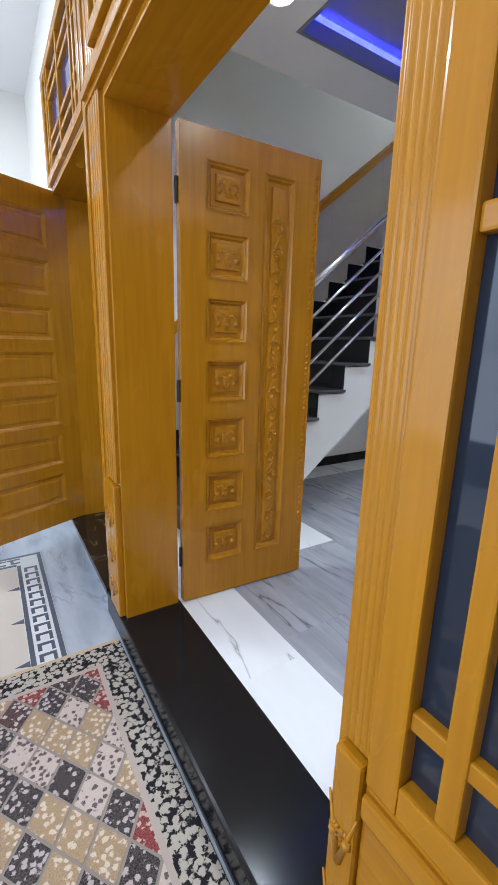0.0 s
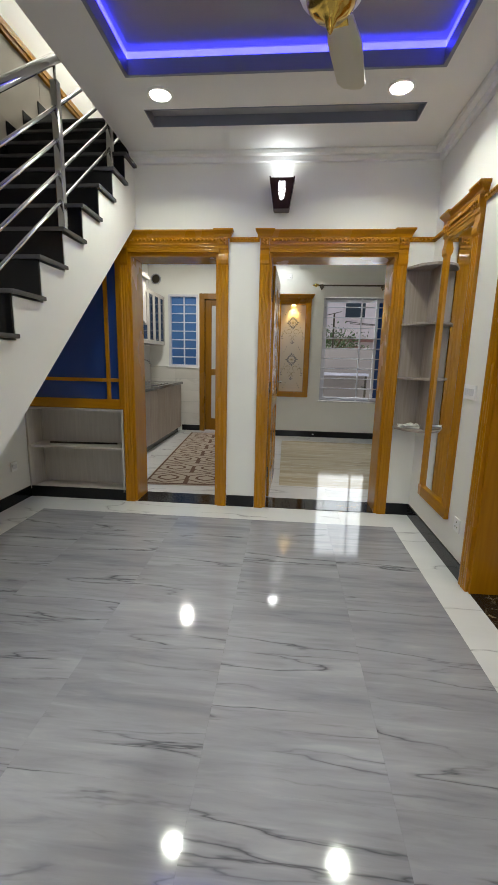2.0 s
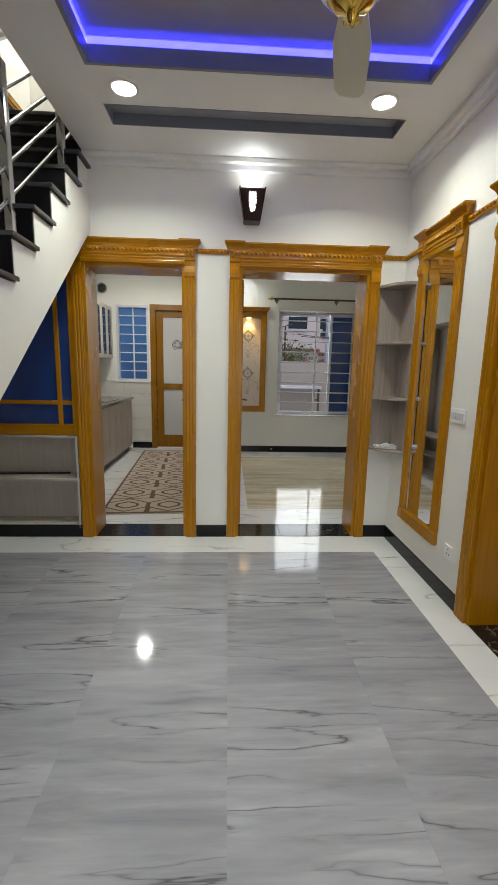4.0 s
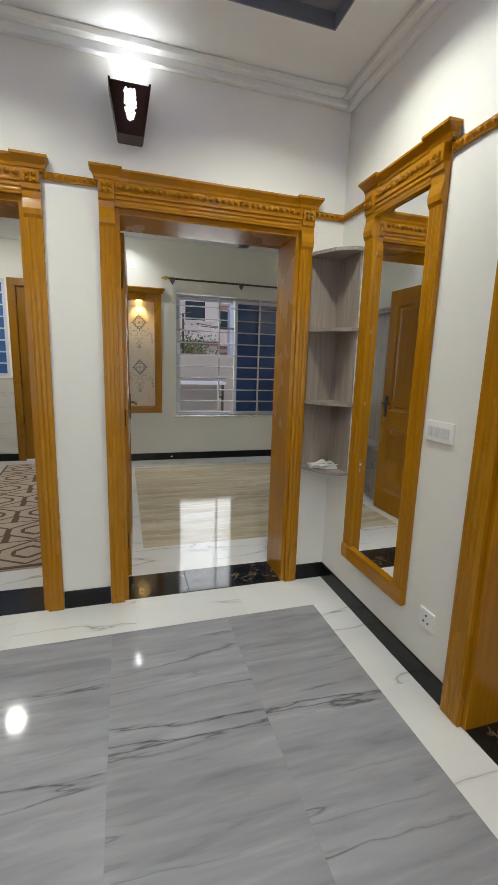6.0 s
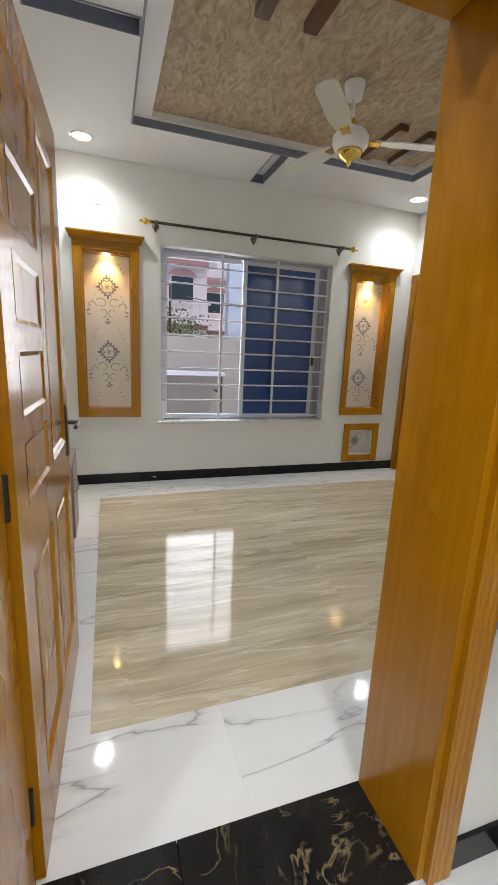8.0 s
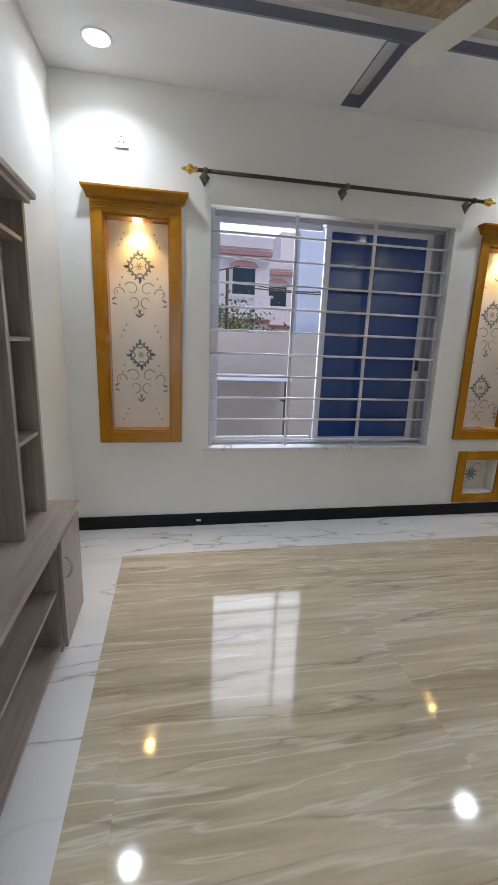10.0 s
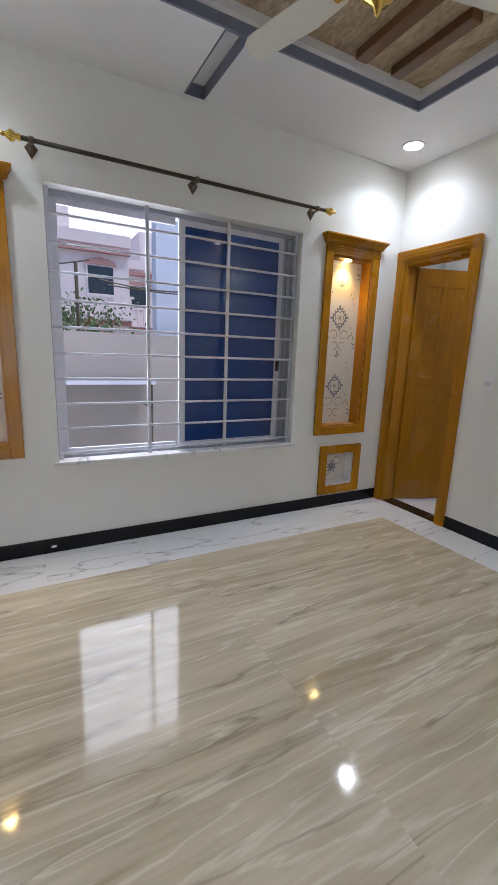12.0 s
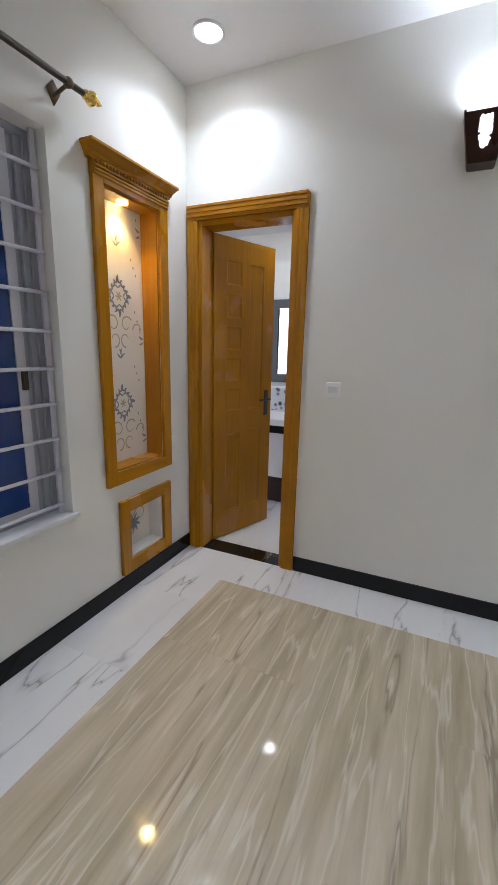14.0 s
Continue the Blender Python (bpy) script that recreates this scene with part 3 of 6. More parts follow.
leaf("entrance_door", (0.657, 0.405, 0), 9.5, 0.70, 2.147, [(0.70 - p[2], p[1], 0.70 - p[0], p[3]) for p in sq] + [(0.13, 0.20, 0.295, 2.035)], "open carved honey wooden entrance door leaf with plain edge", carved=range(8), handle=False)
leaf("porch_door", (0.44, 3.158, 0), -154, 0.90, 2.19, [(0.14, 0.16 + 0.28 * k, 0.76, 0.375 + 0.28 * k) for k in range(7)], "honey wooden porch door with seven panels", handle=False)

# ---- entrance woodwork ----


def pilaster(place, w, h, label, rz=90):
    t = thing("pilaster", place, label, "pilaster", "entrance pilasters", rz=rz)
    fluted("shaft", 0, w, 0.67, h, 0.02, t, 4)
    bm = boxes((-0.0, 0, 0.004, w + 0.0, 0.034, 0.66), bevel=0.008)
    part("plinth", bm, WOOD, t)
    bm = bmesh.new()
    for k in range(3):
        for d in (-1, 1):
            scroll(bm, w / 2 + d * w * 0.2, 0.14 + 0.18 * k, w * 0.22, 90 + d * 140, 90 - d * 150, 0.034, 0.007)
            tube(bm, (w / 2, 0.034, 0.08 + 0.18 * k), (w / 2 + d * 0.03, 0.034, 0.2 + 0.18 * k), 0.008, 6, 0.002)
    part("carving", bm, WOOD, t, "carved leaf scrolls", smooth=True)
    return t


pilaster((EX0, 0.322, 0), 0.056, 2.62, "fluted honey wooden pilaster with carved plinth")
pilaster((EX0, ED[1], 0), 0.17, 2.62, "fluted honey wooden pilaster beside entrance doors")
solid("wall_panel", boxes((0, 0, 0.004, LD[0] - 1.957, 0.016, 2.80), (0.03, 0.014, 0.2, LD[0] - 1.985, 0.024, 2.7), bevel=0.004), WOOD, "honey wooden panel between entrance doorways", "panel", place=(EX0, 1.957, 0), rz=90)
t = thing("door_lining", (EX0, ED[0], 0), "honey wooden lining of the entrance opening", "door frame", rz=90)
W = ED[1] - ED[0]
part("jamb", boxes((W - 0.02, -0.256, 0, W, 0.004, ED[2]), bevel=0.003), WOOD, t)
part("jamb", boxes((0, -0.256, 0, 0.02, 0.004, ED[2]), bevel=0.003), WOOD, t)
part("head_jamb", boxes((0.02, -0.256, ED[2] - 0.03, W - 0.02, 0.004, ED[2]), bevel=0.003), WOOD_X, t)
part("head_casing", boxes((-0.11, 0.0, ED[2], W + 0.17, 0.03, ED[2] + 0.11), (-0.11, 0.0, ED[2] + 0.02, W + 0.17, 0.045, ED[2] + 0.05), bevel=0.004), WOOD_X, t)
t = thing("door_lining", (EX0, LD[0], 0), "honey wooden lining of the porch doorway", "door frame", rz=90)
W = LD[1] - LD[0]
part("jamb", boxes((W - 0.02, -0.29, 0, W, 0.03, LD[2]), bevel=0.003), WOOD, t)
part("jamb", boxes((0, -0.29, 0, 0.02, 0.004, LD[2]), bevel=0.003), WOOD, t)
part("head_jamb", boxes((0.02, -0.29, LD[2] - 0.03, W - 0.02, 0.004, LD[2]), bevel=0.003), WOOD_X, t)


def lattice(place, w, h, label, nx, nz, rz=90, fw=0.05, bar=0.022, glass=BLUE_GLASS, name="transom_window"):
    t = thing(name, place, label, "window", rz=rz)
    for i, r in enumerate(((0, 0, fw, h), (w - fw, 0, w, h))):
        part("stile", boxes((r[0], -0.03, r[1], r[2], 0.02, r[3]), bevel=0.005), WOOD, t)
    for z in (0, h - fw):
        part("rail", boxes((fw, -0.03, z, w - fw, 0.02, z + fw), bevel=0.005), WOOD_X, t)
    for x in nx:
        part("mullion", boxes((x - bar / 2, -0.022, fw, x + bar / 2, 0.016, h - fw), bevel=0.004), WOOD, t)
    for z in nz:
        part("muntin", boxes((fw, -0.02, z - bar / 2, w - fw, 0.012, z + bar / 2), bevel=0.004), WOOD_X, t)
    part("pane", boxes((fw - 0.005, -0.012, fw - 0.005, w - fw + 0.005, -0.006, h - fw + 0.005)), glass, t, "dark bluish glass")
    return t


lattice((EX0 - 0.002, LD[0] + 0.005, LD[2] + 0.015), LD[1] - LD[0] - 0.01, 0.60, "honey wooden lattice transom over the porch doorway", (0.13, 0.2, 0.54, 0.88, 0.95), (0.13, 0.2, 0.4, 0.47))
lattice((EX0 - 0.03, ED[0], ED[2] + 0.115), ED[1] - ED[0], 0.60, "honey wooden lattice transom over entrance doors", (0.13, 0.4, 0.72, 1.02, 1.29), (0.13, 0.3, 0.47))
DARKGLASS, _nt, _p = material("dark_reflective_glass", 0.04)
_p.inputs["Base Color"].default_value = (0.018, 0.026, 0.042, 1)
lattice((EX0 - 0.005, -0.74, 0.63), 1.06, 1.80, "honey wooden side window with dark glass", (0.15, 0.50, 0.937), (0.165, 0.785, 1.63), fw=0.056, bar=0.030, glass=DARKGLASS, name="side_window")
t = thing("carved_apron", (EX0, -0.74, 0), "carved honey wooden apron below the side window", "panel", rz=90)
part("panel", boxes((0, 0, 0.004, 1.06, 0.022, 0.63), bevel=0.006), WOOD_X, t)
part("top_moulding", boxes((0.004, 0.02, 0.575, 1.056, 0.036, 0.622), bevel=0.008), WOOD_X, t)
for i in range(5):
    bm = bmesh.new()
    cx = 0.12 + 0.205 * i
    for d in (-1, 1):
        scroll(bm, cx + d * 0.045, 0.40, 0.05, 90 + d * 140, 90 - d * 150, 0.024, 0.011)
        scroll(bm, cx + d * 0.045, 0.22, 0.05, 90 - d * 40, 90 + d * 230, 0.024, 0.011)
        tube(bm, (cx, 0.024, 0.12), (cx + d * 0.06, 0.026, 0.33), 0.011, 6, 0.003)
    part("carving", bm, WOOD, t, "carved leaf scrolls", smooth=True)

# ---- stairs ----
RISE, RUN, NX = 0.1962, 0.2417, 0.965
SY0 = 2.294
stairs = thing("staircase", (0, 0, 0), "white staircase with black risers and granite treads", "staircase")


def nose(x):
    return RISE + (x - NX) * RISE / RUN


pts = [(NX + 0.02, 0.0)]
for k in range(1, 18):
    x = NX + 0.02 + RUN * (k - 1)
    pts += [(x, RISE * k - 0.03), (x + RUN, RISE * k - 0.03)]
xe = pts[-1][0]
pts += [(xe, nose(xe) - 0.60), (NX + (0.60 - RISE) * RUN / RISE, 0.0)]
part("stringer", prism(pts, SY0, HY1 - 0.002, "y"), WALL, stairs, "white plastered flight")
TREAD = painted("grey_granite_tread", (0.095, 0.095, 0.10), 0.18, 0.3)
for k in range(1, 18):
    x = NX + RUN * (k - 1)
    part("tread", boxes((x - 0.012, SY0 - 0.022, RISE * k - 0.022, x + RUN + 0.02, HY1 - 0.003, RISE * k), bevel=0.005), TREAD, stairs, "grey granite tread")
    part("riser", boxes((x + 0.006, SY0 + 0.004, RISE * (k - 1), x + 0.019, HY1 - 0.003, RISE * k - 0.0225)), BLACK_GRANITE, stairs, "black granite riser")
    part("skirting", boxes((x + 0.02, HY1 - 0.016, RISE * k + 0.001, x + RUN + 0.018, HY1 - 0.001, RISE * k + 0.16)), BLACK_GRANITE, stairs, "black stepped skirting")
setting("landing", boxes((NX + RUN * 17 + 0.022, 2.1, RISE * 17 - 0.2, 6.0, HY1, RISE * 17)), TREAD, "grey granite stair landing", "floor")
rail = thing("stair_railing", (0, 2.36, 0), "polished stainless steel stair railing", "railing")


def slanted(dz, x0, x1, r):
    return tube(bmesh.new(), (x0, 0, nose(x0) + dz), (x1, 0, nose(x1) + dz), r, 16)


part("handrail", slanted(0.755, 1.0, 5.0, 0.026), STEEL, rail, smooth=True)
for dz in (0.06, 0.21, 0.37, 0.53):
    part("bar", slanted(dz, 1.0, 5.0, 0.0105), STEEL, rail, smooth=True)
for x in (1.12, 1.845, 2.57, 3.295, 4.02):
    k = math.floor((x - NX) / RUN) + 1
    bm = boxes((x - 0.02, -0.02, RISE * k, x + 0.02, 0.02, nose(x) + 0.65), bevel=0.004)
    tube(bm, (x, 0, nose(x) + 0.65), (x, 0, nose(x) + 0.755), 0.008, 10)
    part("post", bm, STEEL, rail, "square steel post")
# dado rail and the cladding under it on the stair wall
STONE = marble("beige_stone_cladding", (0.42, 0.37, 0.31), (0.34, 0.30, 0.25), (0.28, 0.24, 0.2), rough=0.3, vscale=0.8, thin=0.02)


def dado(x):
    return 2.775 + (min(x, 4.25) - 3.0) * 0.79


clad = thing("wall_cladding", (0, HY1, 0), "beige stone cladding along the stair wall", "cladding")
edges = [NX, 1.6, 2.25, 2.9, 3.55, 4.25, 4.9, 6.0]
for x0, x1 in zip(edges, edges[1:]):
    part("panel", prism([(x0 + 0.0015, min(nose(x0), nose(5.0))), (x1 - 0.0015, min(nose(x1), nose(5.0))), (x1 - 0.0015, dado(x1)), (x0 + 0.0015, dado(x0))], -0.008, -0.001, "y"), STONE, clad)
t = thing("dado_rail", (0, HY1, 0), "honey wooden dado rail along the stair wall", "trim")
for (x0, z0), (x1, z1) in (((HX0 + 0.3, dado(HX0 + 0.3)), (4.25, dado(4.25))), ((4.25, dado(4.25)), (6.0, dado(6.0)))):
    part("rail", prism([(x0, z0 - 0.045), (x1, z1 - 0.045), (x1, z1 + 0.05), (x0, z0 + 0.05)], -0.035, -0.002, "y"), WOOD_X, t)
    part("bead", prism([(x0, z0 - 0.012), (x1, z1 - 0.012), (x1, z1 + 0.02), (x0, z0 + 0.02)], -0.045, -0.034, "y"), WOOD_X, t)

# under-stair shelf and the blue glazed screen above it
SHELFLAM = varnished("pale_beige_shelf_laminate", (0.50, 0.46, 0.41), (0.62, 0.58, 0.52), 0.4, coat=0.1)
unit = thing("shelf_unit", (HX1, 2.455, 0.072), "empty pale beige laminate shelf unit under the stairs", "shelf", rz=90)
L = HY1 - 2.455 - 0.004
part("side_panel", boxes((0.0, -0.22, 0, 0.018, 0.012, 0.755), bevel=0.002), SHELFLAM, unit)
part("side_panel", boxes((L - 0.018, -0.22, 0, L, 0.012, 0.755), bevel=0.002), SHELFLAM, unit)
for z in (0, 0.392, 0.737):
    part("shelf", boxes((0.018, -0.22, z, L - 0.018, 0.008, z + 0.018), bevel=0.002), SHELFLAM, unit)
part("back_panel", boxes((0.018, -0.235, 0, L - 0.018, -0.222, 0.755)), SHELFLAM, unit)
solid("wooden_stick", tube(bmesh.new(), (0, 0, 0), (0.05, -0.62, 0.0), 0.008, 8), BLACKMETAL, "dark thin stick lying on the shelf", "stick", place=(HX1 + 0.1, 3.20, 0.4915))
lattice((HX1 + 0.02, 2.40, 0.83), 0.955, 1.62, "honey wooden screen with blue glass under the stairs", (0.18,), (0.25,), fw=0.085, bar=0.03, name="glazed_screen")

# ---- skirting ----
for name, *r in (("a", HX1 - 0.012, BD[1] + 0.078, HX1, KD[0] - 0.083), ("b", HX1 - 0.012, HY0, HX1, BD[0] - 0.078), ("c", D2[1] + 0.098, HY0, HX1 - 0.012, HY0 + 0.012),
                 ("d", HX0, HY0, D2[0] - 0.098, HY0 + 0.012), ("e", HX1 - 0.012, 2.445, HX1, HY1 - 0.012), ("f", 1.5, HY1 - 0.012, HX1, HY1),
                 ("g", BX1 - 0.012, BY0 + 0.012, BX1, BY1), ("h", BX0, BY0, BA[0] - 0.083, BY0 + 0.012), ("i", BX0, BY1 - 0.012, BX1 - 0.012, BY1),
                 ("j", BX0, BY0 + 0.012, BX0 + 0.012, BD[0] - 0.02), ("k", KX1 - 0.012, 2.57, KX1, 2.9)):
    setting("baseboard", boxes((r[0], r[1], 0.0, r[2], r[3], 0.10), bevel=0.002), BLACK_GRANITE, "glossy black stone skirting", "baseboard")

# ---- thresholds ----
th = setting("threshold_bedroom", boxes((HX1, BD[0], -0.03, BX0, BD[1], -0.006)), BLACK_GRANITE, "black marble bedroom threshold", "threshold")
for a, b in ((BD[0], 0.84), (0.84, BD[1])):
    part("slab", boxes((HX1 - 0.002, a + 0.001, -0.028, BX0 + 0.002, b - 0.0015, 0.004), bevel=0.001), BLACK_MARBLE, th)
for name, r in (("threshold_kitchen", (HX1, KD[0], BX0, KD[1])), ("threshold_side", (D2[0], HY0 - 0.27, D2[1], HY0)), ("threshold_bathroom", (BA[0], BY0 - 0.15, BA[1], BY0)), ("threshold_porch", (EX0 - 0.03, LD[0], HX0, LD[1]))):
    setting(name, boxes((r[0], r[1], -0.029, r[2], r[3], 0.004), bevel=0.001), BLACK_MARBLE if name != "threshold_kitchen" else BLACK_GRANITE, "polished black marble door threshold", "threshold")
setting("threshold_entrance", boxes((EX0 - 0.03, -0.6, PZ, HX0 + 0.012, LD[0], 0.003), bevel=0.012), BLACK_GRANITE, "polished black granite entrance step", "threshold")

# ---- mouldings on the walls ----

def moulding(place, rz, length):
    bm = boxes((0, 0, -0.018, length, 0.014, 0.018), bevel=0.004)
    rope(bm, (0.005, 0.016, 0), (length - 0.005, 0.016, 0), 0.011, max(3, int(length / 0.03)))
    solid("wall_moulding", bm, WOOD_X, "narrow carved honey wooden wall moulding", "trim", "structure", place=place, rz=rz)


moulding((HX1, HY0, 2.205), 90, 0.192)
moulding((HX1, BD[1] + 0.08, 2.205), 90, KD[0] - BD[1] - 0.165)
moulding((4.045, HY0, 2.205), 0, 0.272)
moulding((D2[1] + 0.10, HY0, 2.205), 0, 0.285)
bm = boxes((HX1 - 0.035, HY0 + 0.035, HZ - 0.07, HX1, 2.31, HZ - 0.03), (HX1 - 0.075, HY0 + 0.075, HZ - 0.032, HX1, 2.31, HZ), bevel=0.008)
setting("cornice_back", bm, CEIL, "white plaster cornice under the hall ceiling", "trim")
bm = boxes((HX0, HY0, HZ - 0.07, HX1 - 0.0, HY0 + 0.035, HZ - 0.03), (HX0, HY0, HZ - 0.032, HX1, HY0 + 0.075, HZ), bevel=0.008)
setting("cornice_side", bm, CEIL, "white plaster cornice under the hall ceiling", "trim")

# ---- ceiling features ----


def lip(name, x0, y0, x1, y1, z0, z1, t, mat, label):
    """A painted band round the inside of a ceiling recess."""
    th = thing(name, (0, 0, 0), label, "ceiling trim")
    for r in ((x0, y0, x1, y0 + t), (x0, y1 - t, x1, y1), (x0, y0 + t, x0 + t, y1 - t), (x1 - t, y0 + t, x1, y1 - t)):
        part("band", boxes((r[0], r[1], z0, r[2], r[3], z1)), mat, th)
    return th


lip("tray_lip", TX0, TY0, TX1, TY1, HZ - 0.003, HZ + 0.075, 0.02, GREYTRIM, "grey painted lip of the raised hall ceiling tray")
strip = thing("led_strip", (0, 0, 0), "glowing blue light strip round the ceiling tray", "lamp")
for r in ((TX0 + 0.004, TY0 + 0.002, TX1 - 0.004, TY0 + 0.016), (TX0 + 0.004, TY1 - 0.016, TX1 - 0.004, TY1 - 0.002), (TX0 + 0.002, TY0 + 0.018, TX0 + 0.016, TY1 - 0.018), (TX1 - 0.016, TY0 + 0.018, TX1 - 0.002, TY1 - 0.018)):
    part("light_tube", boxes((r[0], r[1], HZ + 0.078, r[2], r[3], HZ + 0.11)), BLUE_GLOW, strip, "bright blue tube")
lip("slot_lining", SX0, TY0, SX1, TY1, HZ - 0.003, HZ + 0.069, 0.006, GREYTRIM, "grey painted slot sunk in the hall ceiling")
solid("slot_top", boxes((SX0 + 0.006, TY0 + 0.006, HZ + 0.06, SX1 - 0.006, TY1 - 0.006, HZ + 0.069)), painted("grey_slot_paint", (0.36, 0.36, 0.4)), "grey painted top of the ceiling slot", "ceiling trim", "structure")
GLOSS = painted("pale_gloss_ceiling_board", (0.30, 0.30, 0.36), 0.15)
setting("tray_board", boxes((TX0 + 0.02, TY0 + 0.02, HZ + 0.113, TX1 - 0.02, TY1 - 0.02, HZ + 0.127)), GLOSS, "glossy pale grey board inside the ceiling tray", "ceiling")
lip("tray_lip", UX0, UY0, UX1, UY1, BZ - 0.003, BZ + 0.05, 0.014, GREYTRIM, "blue-grey painted lip of the bedroom ceiling tray")
step = thing("tray_step", (0, 0, 0), "white inner step of the bedroom ceiling tray", "ceiling trim")
SA, SB = 0.13, 0.035
for r in ((UX0 + 0.014, UY1 - 0.014 - SA, UX1 - 0.014, UY1 - 0.014), (UX0 + 0.014, UY0 + 0.014, UX1 - 0.014, UY0 + 0.014 + SB),
          (UX0 + 0.014, UY0 + 0.014 + SB, UX0 + 0.014 + SA, UY1 - 0.014 - SA), (UX1 - 0.014 - SB, UY0 + 0.014 + SB, UX1 - 0.014, UY1 - 0.014 - SA)):
    part("band", boxes((r[0], r[1], BZ + 0.05, r[2], r[3], BZ + 0.19)), CEIL, step)
lip("slot_lining", UX1 + 0.002, -0.488, 7.90, -0.352, BZ - 0.003, BZ + 0.069, 0.006, GREYTRIM, "blue-grey painted slot sunk in the bedroom ceiling")
lip("slot_lining", 6.212, UY1 + 0.002, 6.348, 1.338, BZ - 0.003, BZ + 0.069, 0.006, GREYTRIM, "blue-grey painted side slot in the bedroom ceiling")
# textured tan ceiling paper
PAPER, nt, p = material("tan_textured_ceiling_paper", 0.6)
v = coords(nt, (1, 2.2, 1))
n1 = noise_of(nt, v, 9, 5, 1.6)
nt.links.new(ramp(nt, n1, [(0.3, (0.31, 0.225, 0.12)), (0.7, (0.58, 0.46, 0.30))]), p.inputs["Base Color"])
bump(nt, p, n1, 0.9, 0.02)
setting("tray_paper", boxes((UX0 + 0.144, UY0 + 0.049, BZ + 0.095, UX1 - 0.049, UY1 - 0.144, BZ + 0.182)), PAPER, "tan embossed paper inside the bedroom ceiling tray", "ceiling")
BEAM = varnished("brown_stained_wood", (0.09, 0.035, 0.012), (0.17, 0.075, 0.025), 0.35, along=0)
for x, y in ((6.66, -1.14), (6.66, -1.41), (5.55, 0.20), (5.55, -0.07)):
    solid("ceiling_beam", boxes((x, y - 0.04, BZ + 0.045, x + 0.52, y + 0.04, BZ + 0.094), bevel=0.006), BEAM, "brown wooden strip on the bedroom ceiling", "ceiling beam", group="ceiling strips")


def downlight(x, y, z, watts, r=0.075, colour=(1.0, 0.985, 0.95), wide=180):
    t = thing("ceiling_light", (x, y, z), "round recessed white ceiling light, lit", "ceiling light", "recessed ceiling lights")
    part("trim_ring", lathe([(r + 0.012, 0), (r + 0.012, -0.006), (r, -0.010), (r - 0.004, -0.006), (r - 0.004, 0)], 32), PLASTIC, t, smooth=True)
    part("diffuser", lathe([(r - 0.004, -0.001), (r - 0.004, -0.005), (0.001, -0.006)], 32), LAMP_GLOW, t, "glowing diffuser")
    d = bpy.data.lights.new("downlight", 'AREA')
    d.shape, d.size, d.energy, d.color, d.spread = 'DISK', r * 1.5, watts, colour, radians(wide)
    new("downlight", d).matrix_world = pose(x, y, z - 0.012)


HL, BL = 6.3, 2.5
for x, y in ((3.575, 1.86), (3.573, 0.462), (1.2, 1.86), (1.2, 0.462)):
    downlight(x, y, HZ, HL, 0.065, (0.96, 1.0, 0.92), wide=140)
for x, y in ((7.62, 1.13), (7.60, -2.06), (4.95, 1.13), (4.95, -2.06)):
    downlight(x, y, BZ, BL, 0.07, colour=(0.88, 0.95, 1.0), wide=128)
downlight(6.8, 2.5, KZ, 17)
# two unseen porch lights, added to brighten the entrance woodwork
downlight(-0.7, 3.0, 3.15, 15)
downlight(-0.9, 0.4, 3.15, 11)
# unseen lamps, added as fill for the bathroom and the side room
downlight(7.5, -3.2, 2.5, 2.6)
downlight(2.7, -1.1, 2.8, 5)
# added stairwell lamp, placed out of sight above the landing
downlight(5.6, 2.55, 5.6, 18, 0.12)


def ceiling_fan(x, y, top, hub, turn, label, reach=1.0):
    t = thing("ceiling_fan", (x, y, hub), label, "fan", rz=turn)
    h = top - hub
    part("canopy", lathe([(0.025, h - 0.10), (0.05, h - 0.085), (0.065, h - 0.02), (0.065, h)], 24), PLASTIC, t, smooth=True)
    part("down_rod", tube(bmesh.new(), (0, 0, 0.1), (0, 0, h - 0.09), 0.012), PLASTIC, t, smooth=True)
    part("collar", lathe([(0.03, 0.085), (0.03, 0.13), (0.016, 0.15)], 20), BRASS, t, "brass collar", smooth=True)
    part("motor", lathe([(0.06, -0.045), (0.10, -0.03), (0.115, 0.0), (0.115, 0.04), (0.095, 0.07), (0.04, 0.09)], 32), PLASTIC, t, "cream enamelled motor", smooth=True)
    part("finial", lathe([(0.004, -0.135), (0.012, -0.12), (0.02, -0.10), (0.05, -0.085), (0.075, -0.06), (0.082, -0.042), (0.06, -0.035)], 24), BRASS, t, "polished brass bottom cap", smooth=True)
    for i in range(3):
        a = 2 * math.pi * i / 3
        m = Matrix.Rotation(a, 4, 'Z')
        bm = boxes((0.09, -0.03, 0.01, 0.2, 0.03, 0.018), bevel=0.003)
        bmesh.ops.transform(bm, matrix=m, verts=bm.verts)
        part("blade_iron", bm, BRASS, t, "brass blade bracket")
        pts = [(0.16, -0.045), (0.30, -0.068), (0.55, -0.062), (0.585, -0.04), (0.59, 0.0), (0.585, 0.04), (0.55, 0.062), (0.30, 0.068), (0.16, 0.045)]
        bm = prism([(0.16 + (u - 0.16) * reach, w) for u, w in pts], 0.018, 0.026, "z")
        bmesh.ops.transform(bm, matrix=m @ Matrix.Rotation(radians(11), 4, 'X'), verts=bm.verts)
        part("blade", bm, CREAM, t, "cream painted blade")


CREAM = painted("cream_enamel", (0.70, 0.68, 0.58), 0.3, 0.04)
ceiling_fan(2.42, 0.95, HZ + 0.113, 2.47, -14, "cream and brass ceiling fan in the hall")
ceiling_fan(6.40, -0.55, 3.044, 2.70, 137, "cream and brass ceiling fan in the bedroom", 1.15)

